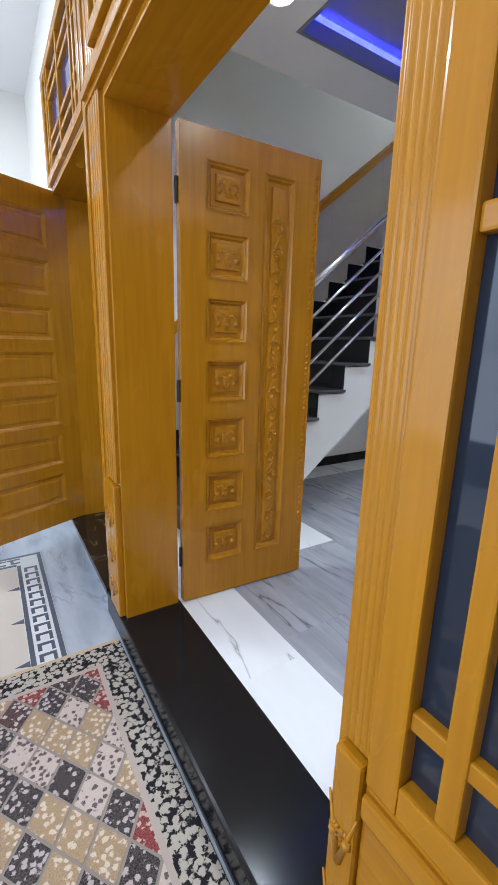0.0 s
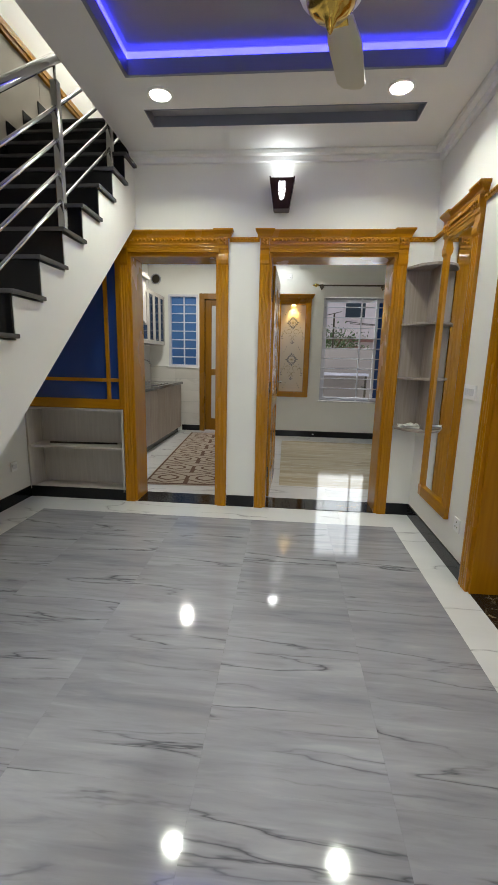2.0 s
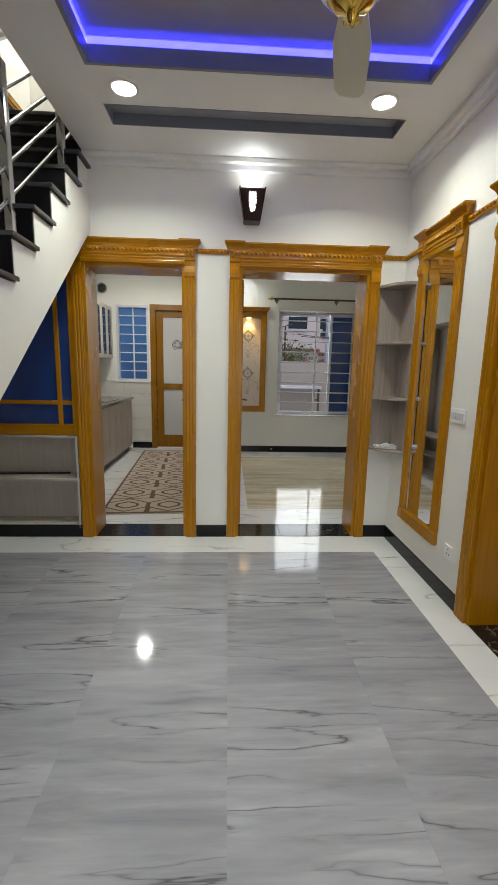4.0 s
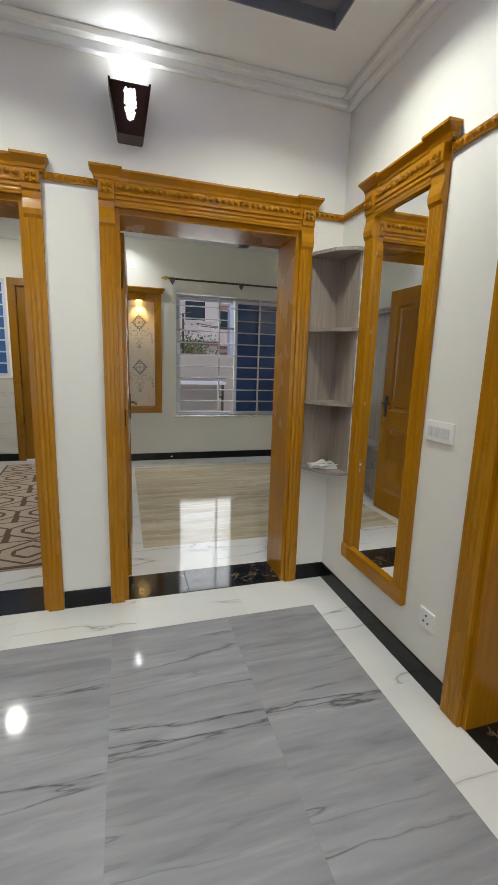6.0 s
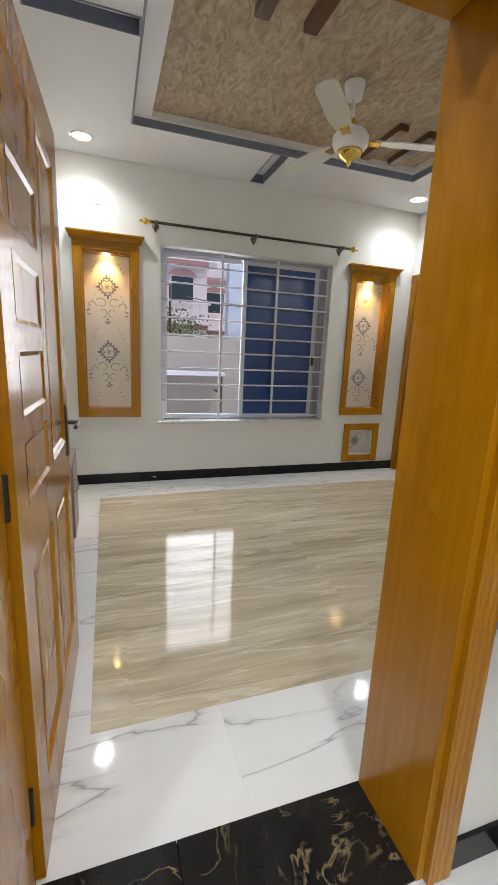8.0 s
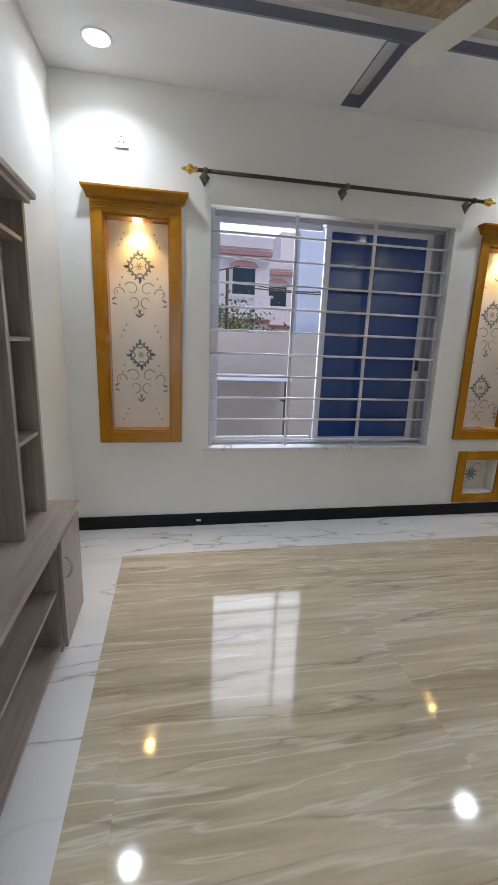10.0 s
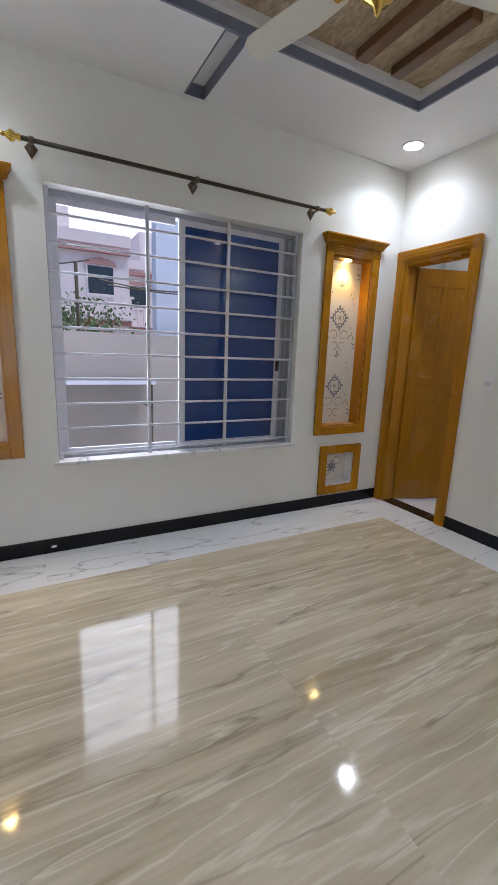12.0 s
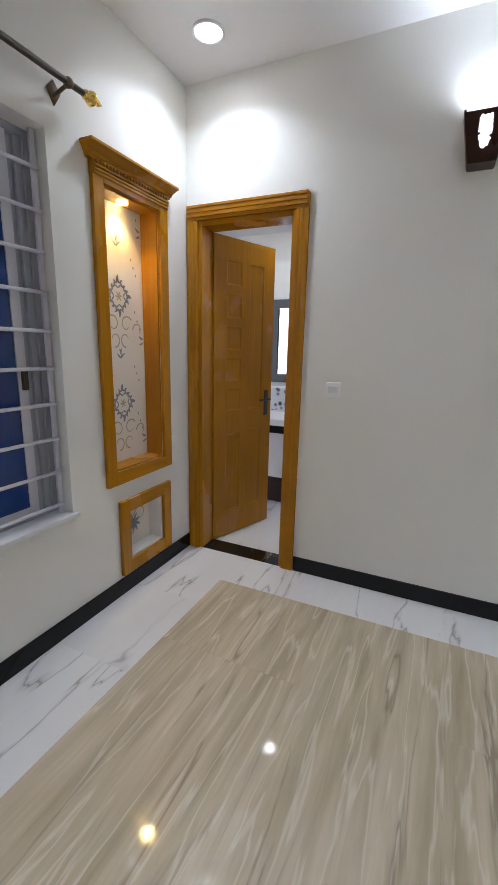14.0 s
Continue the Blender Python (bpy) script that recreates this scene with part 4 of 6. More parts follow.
# ---- wall lights ----
DARKWOOD = varnished("dark_brown_wood", (0.022, 0.008, 0.006), (0.05, 0.018, 0.012), 0.3)
CRYSTAL = glow("lit_crystal", (0.95, 0.97, 1.0), 0.9)


def sconce(place, rz, label, watts):
    t = thing("wall_light", place, label, "wall light", rz=rz)
    for d in (-1, 1):
        part("side_panel", prism([(d * 0.095, 0.10), (d * 0.085, 0.10), (d * 0.05, -0.115), (d * 0.06, -0.115)], 0.0, 0.10, "y"), DARKWOOD, t)
    bm = prism([(-0.088, 0.09), (0.088, 0.09), (0.054, -0.115), (-0.054, -0.115)], 0.085, 0.10, "y")
    part("front_panel", bm, DARKWOOD, t)
    part("bottom_panel", boxes((-0.056, 0, -0.122, 0.056, 0.1, -0.112)), DARKWOOD, t)
    bm = bmesh.new()
    random.seed(5)
    for k in range(110):
        z = -0.062 + 0.125 * (k / 109)
        w = 0.024 * math.sqrt(max(0.02, 1 - ((z - 0.02) / 0.085) ** 2))
        bmesh.ops.create_icosphere(bm, subdivisions=1, radius=0.0065, matrix=Matrix.Translation((random.uniform(-w, w), 0.104, z)))
    part("crystal", bm, CRYSTAL, t, "lit crystal beads")
    part("lamp_bulb", lathe([(0.004, -0.02), (0.025, 0.0), (0.028, 0.02), (0.012, 0.05)], 16), LAMP_GLOW, t, "lit bulb").location = (0, 0.045, 0.02)
    m = pose(*place, 0, 0, rz) @ Matrix.Translation((0, 0.05, 0.10))
    d = bpy.data.lights.new("wall_light_up", 'SPOT')
    d.energy, d.spot_size, d.spot_blend, d.shadow_soft_size, d.color = watts, radians(150), 1.0, 0.05, (0.88, 0.94, 1)
    new("wall_light_up", d).matrix_world = Matrix.Translation(m.translation) @ pose(0, 0, 0, 180, 0, 0)


sconce((HX1, 1.135, 2.52), 90, "dark wooden wall light with lit crystal beads", 1.5)
sconce((6.32, BY0, 2.40), 0, "dark wooden wall light shining up the wall", 5)

# ---- switches and sockets ----
ROCKER = painted("grey_white_rocker", (0.70, 0.70, 0.72), 0.3, 0.05)


def plate(name, place, rz, w, h, label, cols=1, rows=1, category="switch"):
    t = thing(name, place, label, category, rz=rz)
    part("face_plate", boxes((-w / 2, 0, -h / 2, w / 2, 0.010, h / 2), bevel=0.003), PLASTIC, t)
    for i in range(cols):
        for j in range(rows):
            cw, ch = w * 0.8 / cols, h * 0.55 / rows
            x, z = -w * 0.4 + cw * (i + 0.5), -h * 0.275 + ch * (j + 0.5)
            part("rocker", boxes((x - cw * 0.42, 0.008, z - ch * 0.42, x + cw * 0.42, 0.014, z + ch * 0.42), bevel=0.002), ROCKER, t)
    return t


def socket(place, rz, label):
    t = thing("wall_socket", place, label, "socket", rz=rz)
    part("face_plate", boxes((-0.043, 0, -0.043, 0.043, 0.010, 0.043), bevel=0.003), PLASTIC, t)
    for x, z in ((0, 0.018), (-0.013, -0.012), (0.013, -0.012)):
        part("pin_hole", tube(bmesh.new(), (x, 0.009, z), (x, 0.0115, z), 0.005, 10), BLACKMETAL, t)


plate("light_switch", (3.38, HY0, 1.122), 0, 0.155, 0.085, "white switch panel beside the mirror", 5)
socket((3.33, HY0, 0.31), 0, "white wall socket above the skirting")
plate("light_switch", (6.945, BY0, 1.214), 0, 0.085, 0.085, "white switch beside the bathroom door")
plate("light_switch", (4.1, HY1, 0.33), 180, 0.08, 0.08, "white socket plate under the stairs", 1, 1, "socket")
socket((BX1, 1.05, 2.61), 90, "white socket high on the bedroom wall")

# ---- corner shelves ----
cs = thing("corner_shelf", (HX1, HY0, 0), "grey laminate corner shelves with angled fronts", "shelf", rz=180)
R, RY = 0.25, 0.20
arc = [(0, 0), (R, 0), (R, -0.045), (0.19, -0.135), (0.06, -RY), (0, -RY)]
for z in (0.755, 1.155, 1.566, 1.98):
    part("shelf", prism(arc, z, z + 0.018, "z"), LAMINATE, cs)
part("back_panel", boxes((0.001, -RY * 0.94, 0.755, 0.012, -0.001, 1.985)), LAMINATE, cs)
part("back_panel", boxes((0.012, -0.012, 0.755, R * 0.94, -0.001, 1.985)), LAMINATE, cs)
PAPERM = painted("white_paper", (0.8, 0.8, 0.78), 0.7, 0.03)
pp = thing("papers", (4.22, 0.05, 0.774), "loose folded white papers on the corner shelf", "paper")
random.seed(3)
for k in range(3):
    bm = bmesh.new()
    bmesh.ops.create_grid(bm, x_segments=6, y_segments=6, size=0.07)
    for v in bm.verts:
        v.co = (v.co.x * 0.75, v.co.y * 1.15, 0.003 + 0.006 * k + 0.016 * abs(math.sin(3 * v.co.x / 0.07 + k)) * (0.4 + 0.6 * abs(v.co.y) / 0.07))
    bmesh.ops.rotate(bm, verts=bm.verts, cent=(0, 0, 0), matrix=Matrix.Rotation(0.5 * k - 0.4, 3, 'Z'))
    bmesh.ops.solidify(bm, geom=bm.faces[:], thickness=0.0008)
    sheet = part("sheet", bm, PAPERM, pp)
    if k == 2:
        part("print_bar", boxes((-0.03, -0.05, 0.027, -0.012, -0.02, 0.0275), (-0.03, 0.0, 0.027, -0.02, 0.05, 0.0275)), painted("grey_print", (0.25, 0.25, 0.25)), sheet)

# ---- bedroom niches ----
WALLPAPER = painted("cream_damask_wallpaper", (0.80, 0.745, 0.66), 0.6, 0.12)
INK, GOLD = painted("slate_grey_print", (0.27, 0.28, 0.30), 0.6, 0.3), painted("gold_print", (0.50, 0.41, 0.25), 0.5, 0.25)


def petal(bm, cx, cz, ang, length, width, y):
    """A flat leaf shape printed on the wallpaper."""
    a = radians(ang)
    pts = []
    for k in range(10):
        f = 2 * math.pi * k / 10
        u, w = (0.5 + 0.5 * math.cos(f)) * length, math.sin(f) * width * (0.6 + 0.4 * math.cos(f + 2))
        pts.append((cx + u * math.cos(a) - w * math.sin(a), cz + u * math.sin(a) + w * math.cos(a)))
    vs = [bm.verts.new((px, y, pz)) for px, pz in pts]
    bm.faces.new(vs)


def curl(bm, cx, cz, r, a0, a1, y, w=0.005):
    n = 12
    prev = None
    for k in range(n + 1):
        a = radians(a0 + (a1 - a0) * k / n)
        rr = r * (1 - 0.55 * k / n)
        ww = w * (1 - 0.5 * k / n)
        q = (bm.verts.new((cx + (rr - ww) * math.cos(a), y, cz + (rr - ww) * math.sin(a))), bm.verts.new((cx + (rr + ww) * math.cos(a), y, cz + (rr + ww) * math.sin(a))))
        if prev:
            bm.faces.new((prev[0], prev[1], q[1], q[0]))
        prev = q


def damask(width, height, y, off):
    ink, gold = bmesh.new(), bmesh.new()
    c = width / 2

    def medallion(cx, cz, s):
        for k in range(16):
            a = 22.5 * k + 11.25
            ca, sa = math.cos(radians(a)), math.sin(radians(a))
            r = 0.056 * s / (abs(ca) + abs(sa))
            for d in (-1, 1):
                petal(ink, cx + r * ca, cz + 1.12 * r * sa, a + d * 42, 0.024 * s, 0.008 * s, y)
        for k in range(4):
            ca, sa = math.cos(radians(90 * k)), math.sin(radians(90 * k))
            petal(ink, cx + 0.048 * s * ca, cz + 0.054 * s * sa, 90 * k, 0.034 * s, 0.013 * s, y)
            for d in (-1, 1):
                petal(ink, cx + 0.030 * s * ca, cz + 0.034 * s * sa, 90 * k + d * 55, 0.026 * s, 0.006 * s, y)
        for k in range(6):
            petal(gold, cx, cz, 60 * k, 0.022 * s, 0.006 * s, y)
    period = 0.60
    z = height - off + period
    while z > -0.3:
        if 0.1 < z < height - 0.1:
            medallion(c, z, 1.3)
        for d in (-1, 1):
            if 0.16 < z - 0.15 < height - 0.06:
                curl(gold, c + d * 0.055, z - 0.15, 0.05, 90 - d * 60, 90 + d * 230, y)
                curl(gold, c + d * 0.045, z - 0.235, 0.045, 90 + d * 180, 90 - d * 80, y)
                curl(gold, c + d * (width / 2 - 0.055), z - 0.18, 0.045, 90 + d * 90, 90 - d * 150, y)
            for k in range(3):
                zz = z - 0.09 - 0.045 * k + (0.0 if k else 0.005)
                if 0.02 < zz < height - 0.02:
                    petal(ink, c + d * (width / 2 - 0.045 - 0.018 * (2 - k) * (1 if z % 1 else 1)) - 0.007, zz, 90, 0.017, 0.008, y)
                zz = z - 0.40 - 0.04 * k
                if 0.02 < zz < height - 0.02:
                    petal(ink, c + d * (width / 2 - 0.10 + 0.018 * k) - 0.007, zz, 90, 0.017, 0.008, y)
            if 0.05 < z - 0.42 and 0.06 < z - 0.33 < height - 0.08:
                petal(ink, c + d * 0.004, z - 0.34, 90 + d * 52, 0.045, 0.011, y)
                petal(ink, c + d * 0.004, z - 0.32, 90 + d * 20, 0.040, 0.009, y)
            if 0.04 < z - 0.2 < height - 0.04:
                petal(ink, c + d * (width / 2 - 0.012), z - 0.23, 90 + d * 60, 0.04, 0.012, y)
                petal(ink, c + d * (width / 2 - 0.012), z - 0.25, 90 + d * 110, 0.036, 0.010, y)
        z -= period
    return ink, gold


def niche(n, label, outer, tall=True, off=0.28):
    """A framed wall niche lined with printed paper."""
    y0, y1, z0, z1 = n
    w, h = y1 - y0, z1 - z0
    t = thing("wall_niche", (BX1, y0, z0), label, "niche", rz=90)
    fw = outer
    dep = 0.118 if tall else 0.098
    for x0 in (-fw, w):
        part("frame_stile", boxes((x0, 0, -fw, x0 + fw, 0.024, h + (0.02 if tall else fw)), bevel=0.004), WOOD, t)
    part("frame_rail", boxes((0, 0, -fw, w, 0.024, 0), bevel=0.004), WOOD_X, t)
    if tall:
        bm = boxes((-fw, 0, h + 0.02, w + fw, 0.026, h + 0.085))
        box(bm, 0, 0, h, w, 0.024, h + 0.021)
        for i in range(3):
            box(bm, -fw + 0.002, 0.02, h + 0.022 + 0.015 * i, w + fw - 0.002, 0.032 + 0.003 * i, h + 0.033 + 0.015 * i, bevel=0.003)
        rope(bm, (-fw + 0.01, 0.034, h + 0.074), (w + fw - 0.01, 0.034, h + 0.074), 0.008, 24)
        part("frieze", bm, WOOD_X, t)
        part("cornice", cornice(-fw, w + fw, h + 0.08, h + 0.145, 0.075), WOOD_X, t)
    else:
        part("frame_rail", boxes((0, 0, h, w, 0.024, h + fw), bevel=0.004), WOOD_X, t)
    lin = WOOD if tall else PLASTIC
    for x0 in (0, w - 0.012):
        part("lining", boxes((x0, -dep, 0, x0 + 0.012, 0, h)), lin, t)
    for z in (0, h - 0.012):
        part("lining", boxes((0.012, -dep, z, w - 0.012, 0, z + 0.012)), WOOD_X if tall else PLASTIC, t)
    back = part("back_panel", boxes((0.012, -dep, 0.012, w - 0.012, -dep + 0.006, h - 0.012)), WALLPAPER, t, "cream damask wallpaper")
    if tall:
        ink, gold = damask(w - 0.024, h - 0.024, -dep + 0.0072, off)
    else:
        ink, gold = bmesh.new(), bmesh.new()
        for k in range(9):
            petal(ink, w / 2, h * 0.45, 40 * k, 0.07, 0.016, -dep + 0.0072)
        curl(gold, w * 0.3, h * 0.6, 0.06, 0, 260, -dep + 0.0072)
        curl(gold, w * 0.72, h * 0.3, 0.05, 180, 420, -dep + 0.0072)
    for bm, m, nm in ((ink, INK, "print_grey"), (gold, GOLD, "print_gold")):
        bmesh.ops.translate(bm, verts=bm.verts, vec=(0.012, 0, 0.012))
        tagged(part(nm, bm, m, back, "printed damask motifs"), kind="stuff")
    if tall:
        part("spot_lamp", lathe([(0.03, 0), (0.03, -0.008), (0.022, -0.010), (0.001, -0.008)], 20), WARM_GLOW, t, "small lit warm spotlight").location = (w / 2, -0.06, h - 0.012)
        d = bpy.data.lights.new("niche_spot", 'SPOT')
        d.energy, d.spot_size, d.spot_blend, d.color, d.shadow_soft_size = 5.6, radians(115), 0.9, (1, 0.66, 0.22), 0.02
        new("niche_spot", d).matrix_world = look((BX1 + 0.055, (y0 + y1) / 2, z1 - 0.03), (BX1 + 0.085, (y0 + y1) / 2, z1 - 1.0))


niche(N1, "tall wooden framed niche with lit damask paper", 0.075)
niche(N2, "tall wooden framed niche lit over damask paper", 0.07, off=0.47)
niche(N3, "small square wooden framed niche near the floor", 0.075, False)

# ---- bedroom window ----
win = thing("window_1", (BX1, WIN[0], WIN[2]), "white framed sliding window with blue pane", "window", kind="structure", rz=90)
W, H = WIN[1] - WIN[0], WIN[3] - WIN[2]
GREYALU = painted("grey_aluminium", (0.36, 0.37, 0.42), 0.35, 0.05)
for r in ((0, 0, 0.03, H), (W - 0.03, 0, W, H)):
    part("window_frame", boxes((r[0], -0.16, r[1], r[2], -0.10, r[3]), bevel=0.003), GREYALU, win)
for z in (0, H - 0.03):
    part("window_frame", boxes((0.03, -0.16, z, W - 0.03, -0.10, z + 0.03), bevel=0.003), GREYALU, win)
part("window_sill", boxes((-0.03, -0.10, -0.012, W + 0.03, 0.018, 0.012), bevel=0.004), WHITE_MARBLE, win, "white marble sill")
for r in ((0.10, 0.97), (0.945, W - 0.03)):
    y = -0.118 if r[0] < 0.5 else -0.142
    s = part("sash", boxes((r[0], y - 0.009, 0.03, r[0] + (0.045 if r[0] < 0.5 else 0.02), y + 0.009, H - 0.03), (r[1] - 0.045, y - 0.009, 0.03, r[1], y + 0.009, H - 0.03),
                       (r[0] + 0.045, y - 0.009, 0.03, r[1] - 0.045, y + 0.009, 0.07), (r[0] + 0.045, y - 0.009, H - 0.07, r[1] - 0.045, y + 0.009, H - 0.03)), ALUMINIUM, win, "white aluminium sliding sash")
    if r[0] < 0.5:
        part("pane", boxes((r[0] + 0.04, y - 0.003, 0.065, r[1] - 0.04, y + 0.003, H - 0.065)), BLUE_GLASS, s, "blue filmed pane")
part("side_track", boxes((0.03, -0.158, 0.03, 0.062, -0.112, H - 0.03), (0.062, -0.158, 0.03, 0.0995, -0.13, H - 0.03), bevel=0.002), GREYALU, win, "grey aluminium side track")
part("latch", boxes((0.108, -0.108, 0.62, 0.132, -0.09, 0.72), bevel=0.003), BLACKMETAL, win, "black sash latch")
gr = thing("window_grille", (BX1, WIN[0], WIN[2]), "white steel security bars inside the window", "grille", rz=90)
for x in (0.02, 0.61, 1.21, W - 0.02):
    part("upright", boxes((x - 0.012, -0.065, 0.014, x + 0.012, -0.05, H - 0.004), bevel=0.002), ALUMINIUM, gr)
for k in range(10):
    z = 0.06 + 1.475 * k / 9
    part("bar", tube(bmesh.new(), (0.01, -0.045, z), (W - 0.01, -0.045, z), 0.0085, 10), ALUMINIUM, gr, smooth=True)
# curtain rod
BRONZE = painted("brown_bronze_paint", (0.15, 0.105, 0.06), 0.3, 0.2)
rod = thing("curtain_rod", (BX1, 0.0, 2.463), "dark bronze curtain rod with brass finials", "curtain rod", rz=90)
part("rod", tube(bmesh.new(), (-1.475, 0.09, 0), (0.58, 0.09, 0), 0.0125, 14), BLACKMETAL, rod, smooth=True)
for x in (-1.40, -0.43, 0.53):
    bm = prism([(x - 0.035, -0.01), (x, -0.065), (x + 0.035, -0.01), (x, 0.03)], 0.0, 0.006, "y")
    tube(bm, (x, 0.004, -0.03), (x, 0.085, -0.005), 0.008, 10)
    bmesh.ops.create_icosphere(bm, subdivisions=2, radius=0.021, matrix=Matrix.Translation((x, 0.09, 0)))
    part("bracket", bm, BRONZE, rod, "brown bronze bracket", smooth=True)
for d, x in ((-1, -1.475), (1, 0.58)):
    bm = lathe([(0.014, 0), (0.02, 0.012), (0.013, 0.022), (0.026, 0.035), (0.03, 0.05), (0.018, 0.066), (0.01, 0.075), (0.013, 0.085), (0.003, 0.105)], 16)
    bmesh.ops.transform(bm, matrix=Matrix.Translation((x, 0.09, 0)) @ Matrix.Rotation(radians(90 * d), 4, 'Y'), verts=bm.verts)
    part("finial", bm, BRASS, rod, "leafy brass finial", smooth=True)

# ---- television cabinet ----
LAM_X = varnished("grey_brown_laminate_level", (0.27, 0.225, 0.19), (0.42, 0.365, 0.32), 0.4, along=0, coat=0.1)
cab = thing("media_cabinet", (5.35, BY1, 0), "low grey laminate television cabinet with open shelves", "cabinet")
CL, CD = 7.0 - 5.35, BY1 - 1.245
part("top_panel", boxes((-0.01, -CD - 0.015, 0.548, CL + 0.06, -0.004, 0.578), bevel=0.004), LAM_X, cab)
for x in (0.0, 0.36, CL - 0.38, CL - 0.018):
    part("side_panel", boxes((x, -CD, 0.012, x + 0.018, -0.004, 0.548)), LAMINATE, cab)
part("back_panel", boxes((0.018, -0.016, 0.03, CL - 0.018, -0.004, 0.548)), LAMINATE, cab)
for x0, x1, z in ((0.018, CL - 0.018, 0.03), (0.378, CL - 0.38, 0.30)):
    part("shelf", boxes((x0, -CD + 0.01, z, x1, -0.016, z + 0.018)), LAM_X, cab)
for x0 in (0.002, CL - 0.36):
    d = part("door", boxes((x0, -CD - 0.018, 0.02, x0 + 0.355, -CD - 0.001, 0.544), bevel=0.003), LAMINATE, cab)
    hx = x0 + (0.04 if x0 > 0.5 else 0.315)
    bm = bmesh.new()
    for k in range(8):
        a, b = math.pi * k / 8, math.pi * (k + 1) / 8
        tube(bm, (hx, -CD - 0.018 - 0.028 * math.sin(a), 0.40 - 0.05 * math.cos(a)), (hx, -CD - 0.018 - 0.028 * math.sin(b), 0.40 - 0.05 * math.cos(b)), 0.005, 8)
    part("handle", bm, STEEL, d, "curved steel handle", smooth=True)
hutch = thing("wall_unit", (5.35, BY1, 0.579), "grey laminate wall unit above the television cabinet", "shelf")
HL2 = 6.93 - 5.35
part("back_panel", boxes((0.0, -0.018, 0, HL2, -0.004, 1.38)), LAMINATE, hutch)
for x in (0.0, 0.32, HL2 - 0.34, HL2 - 0.03):
    part("side_panel", boxes((x, -0.11, 0, x + 0.03, -0.018, 1.38), bevel=0.003), LAMINATE, hutch)
for z in (0.38, 0.80, 1.20):
    for x0 in (0.03, HL2 - 0.31):
        part("shelf", boxes((x0, -0.10, z, x0 + 0.28, -0.018, z + 0.018)), LAM_X, hutch)
part("crown", boxes((-0.03, -0.15, 1.38, HL2 + 0.03, -0.004, 1.405), (-0.015, -0.13, 1.36, HL2 + 0.015, -0.004, 1.381), bevel=0.004), LAM_X, hutch)
solid("floor_spot", lathe([(0.018, 0), (0.018, 0.006), (0.001, 0.007)], 16), PLASTIC, "small white cap on the skirting", "cap", place=(BX1 - 0.02, 0.55, 0.046))

# ---- bathroom ----
PATTERN, nt, p = material("patterned_bathroom_tile", 0.15)
ck = node(nt, "ShaderNodeTexVoronoi", {"Vector": coords(nt, (1, 1, 1)), "Scale": 16.0})
nt.links.new(ramp(nt, ck.outputs["Distance"], [(0.25, (0.06, 0.07, 0.09)), (0.45, (0.7, 0.7, 0.7))]), p.inputs["Base Color"])
van = thing("wash_basin", (7.75, BTY, 0), "white wash basin counter with black trim", "basin")
part("counter", boxes((-0.45, 0.004, 0.76, 0.45, 0.48, 0.82), bevel=0.012), PLASTIC, van, "white counter")
part("apron", boxes((-0.45, 0.01, 0.69, 0.45, 0.46, 0.758)), BLACK_GRANITE, van, "black edge")
part("cabinet", boxes((-0.42, 0.01, 0.26, 0.42, 0.42, 0.688), bevel=0.004), PLASTIC, van, "white cabinet")
part("plinth", boxes((-0.42, 0.01, 0.0, 0.42, 0.36, 0.258)), DARKWOOD, van, "dark brown plinth")
bm = tube(bmesh.new(), (-0.05, 0.12, 0.82), (-0.05, 0.12, 0.95), 0.014)
tube(bm, (-0.05, 0.12, 0.945), (-0.05, 0.25, 0.93), 0.011)
part("tap", bm, STEEL, van, "chrome basin tap", smooth=True)
mr = thing("bathroom_mirror", (7.66, BTY, 1.12), "bathroom mirror in a wide black frame", "mirror")
part("frame", boxes((-0.3, 0.002, 0, -0.22, 0.04, 0.78), (0.22, 0.002, 0, 0.3, 0.04, 0.78), (-0.22, 0.002, 0, 0.22, 0.04, 0.08), (-0.22, 0.002, 0.70, 0.22, 0.04, 0.78)), BLACK_GRANITE, mr)
part("mirror_glass", boxes((-0.22, 0.004, 0.08, 0.22, 0.02, 0.70)), MIRROR, mr)
part("glass_shelf", boxes((-0.26, 0.002, -0.05, 0.26, 0.12, -0.035)), PLASTIC, mr)
setting("tile_band", boxes((6.36, BTY + 0.001, 0.83, 8.64, BTY + 0.006, 1.06), (7.97, BTY + 0.001, 1.06, 8.64, BTY + 0.006, 1.18), (7.97, BTY + 0.001, 1.48, 8.3, BTY + 0.006, 1.89)), PATTERN, "patterned grey and white bathroom wall tiles", "wall")

# ---- kitchen ----
WORKTOP = painted("dark_grey_granite_worktop", (0.11, 0.11, 0.12), 0.12, 0.3)
KF = 2.86
x = 4.62
for w in (0.67, 0.67, 0.67, 0.67, 0.67):
    u = thing("kitchen_unit", (x, KF, 0), "grey laminate kitchen base unit with plain door", "cabinet", "kitchen base units")
    part("body", boxes((0, 0.02, 0.10, w - 0.004, KY1 - KF - 0.004, 0.84)), LAMINATE, u)
    part("plinth", boxes((0, 0.06, 0.0, w - 0.004, 0.08, 0.10)), BLACK_GRANITE, u, "black plinth")
    for k in range(2):
        part("door", boxes((0.003 + k * w / 2, 0.0, 0.105, (k + 1) * w / 2 - 0.005, 0.018, 0.836), bevel=0.003), LAMINATE, u)
    x += w
solid("worktop", boxes((4.60, KF - 0.03, 0.842, 8.0, KY1 - 0.004, 0.882), bevel=0.006), WORKTOP, "dark grey granite kitchen worktop", "worktop")
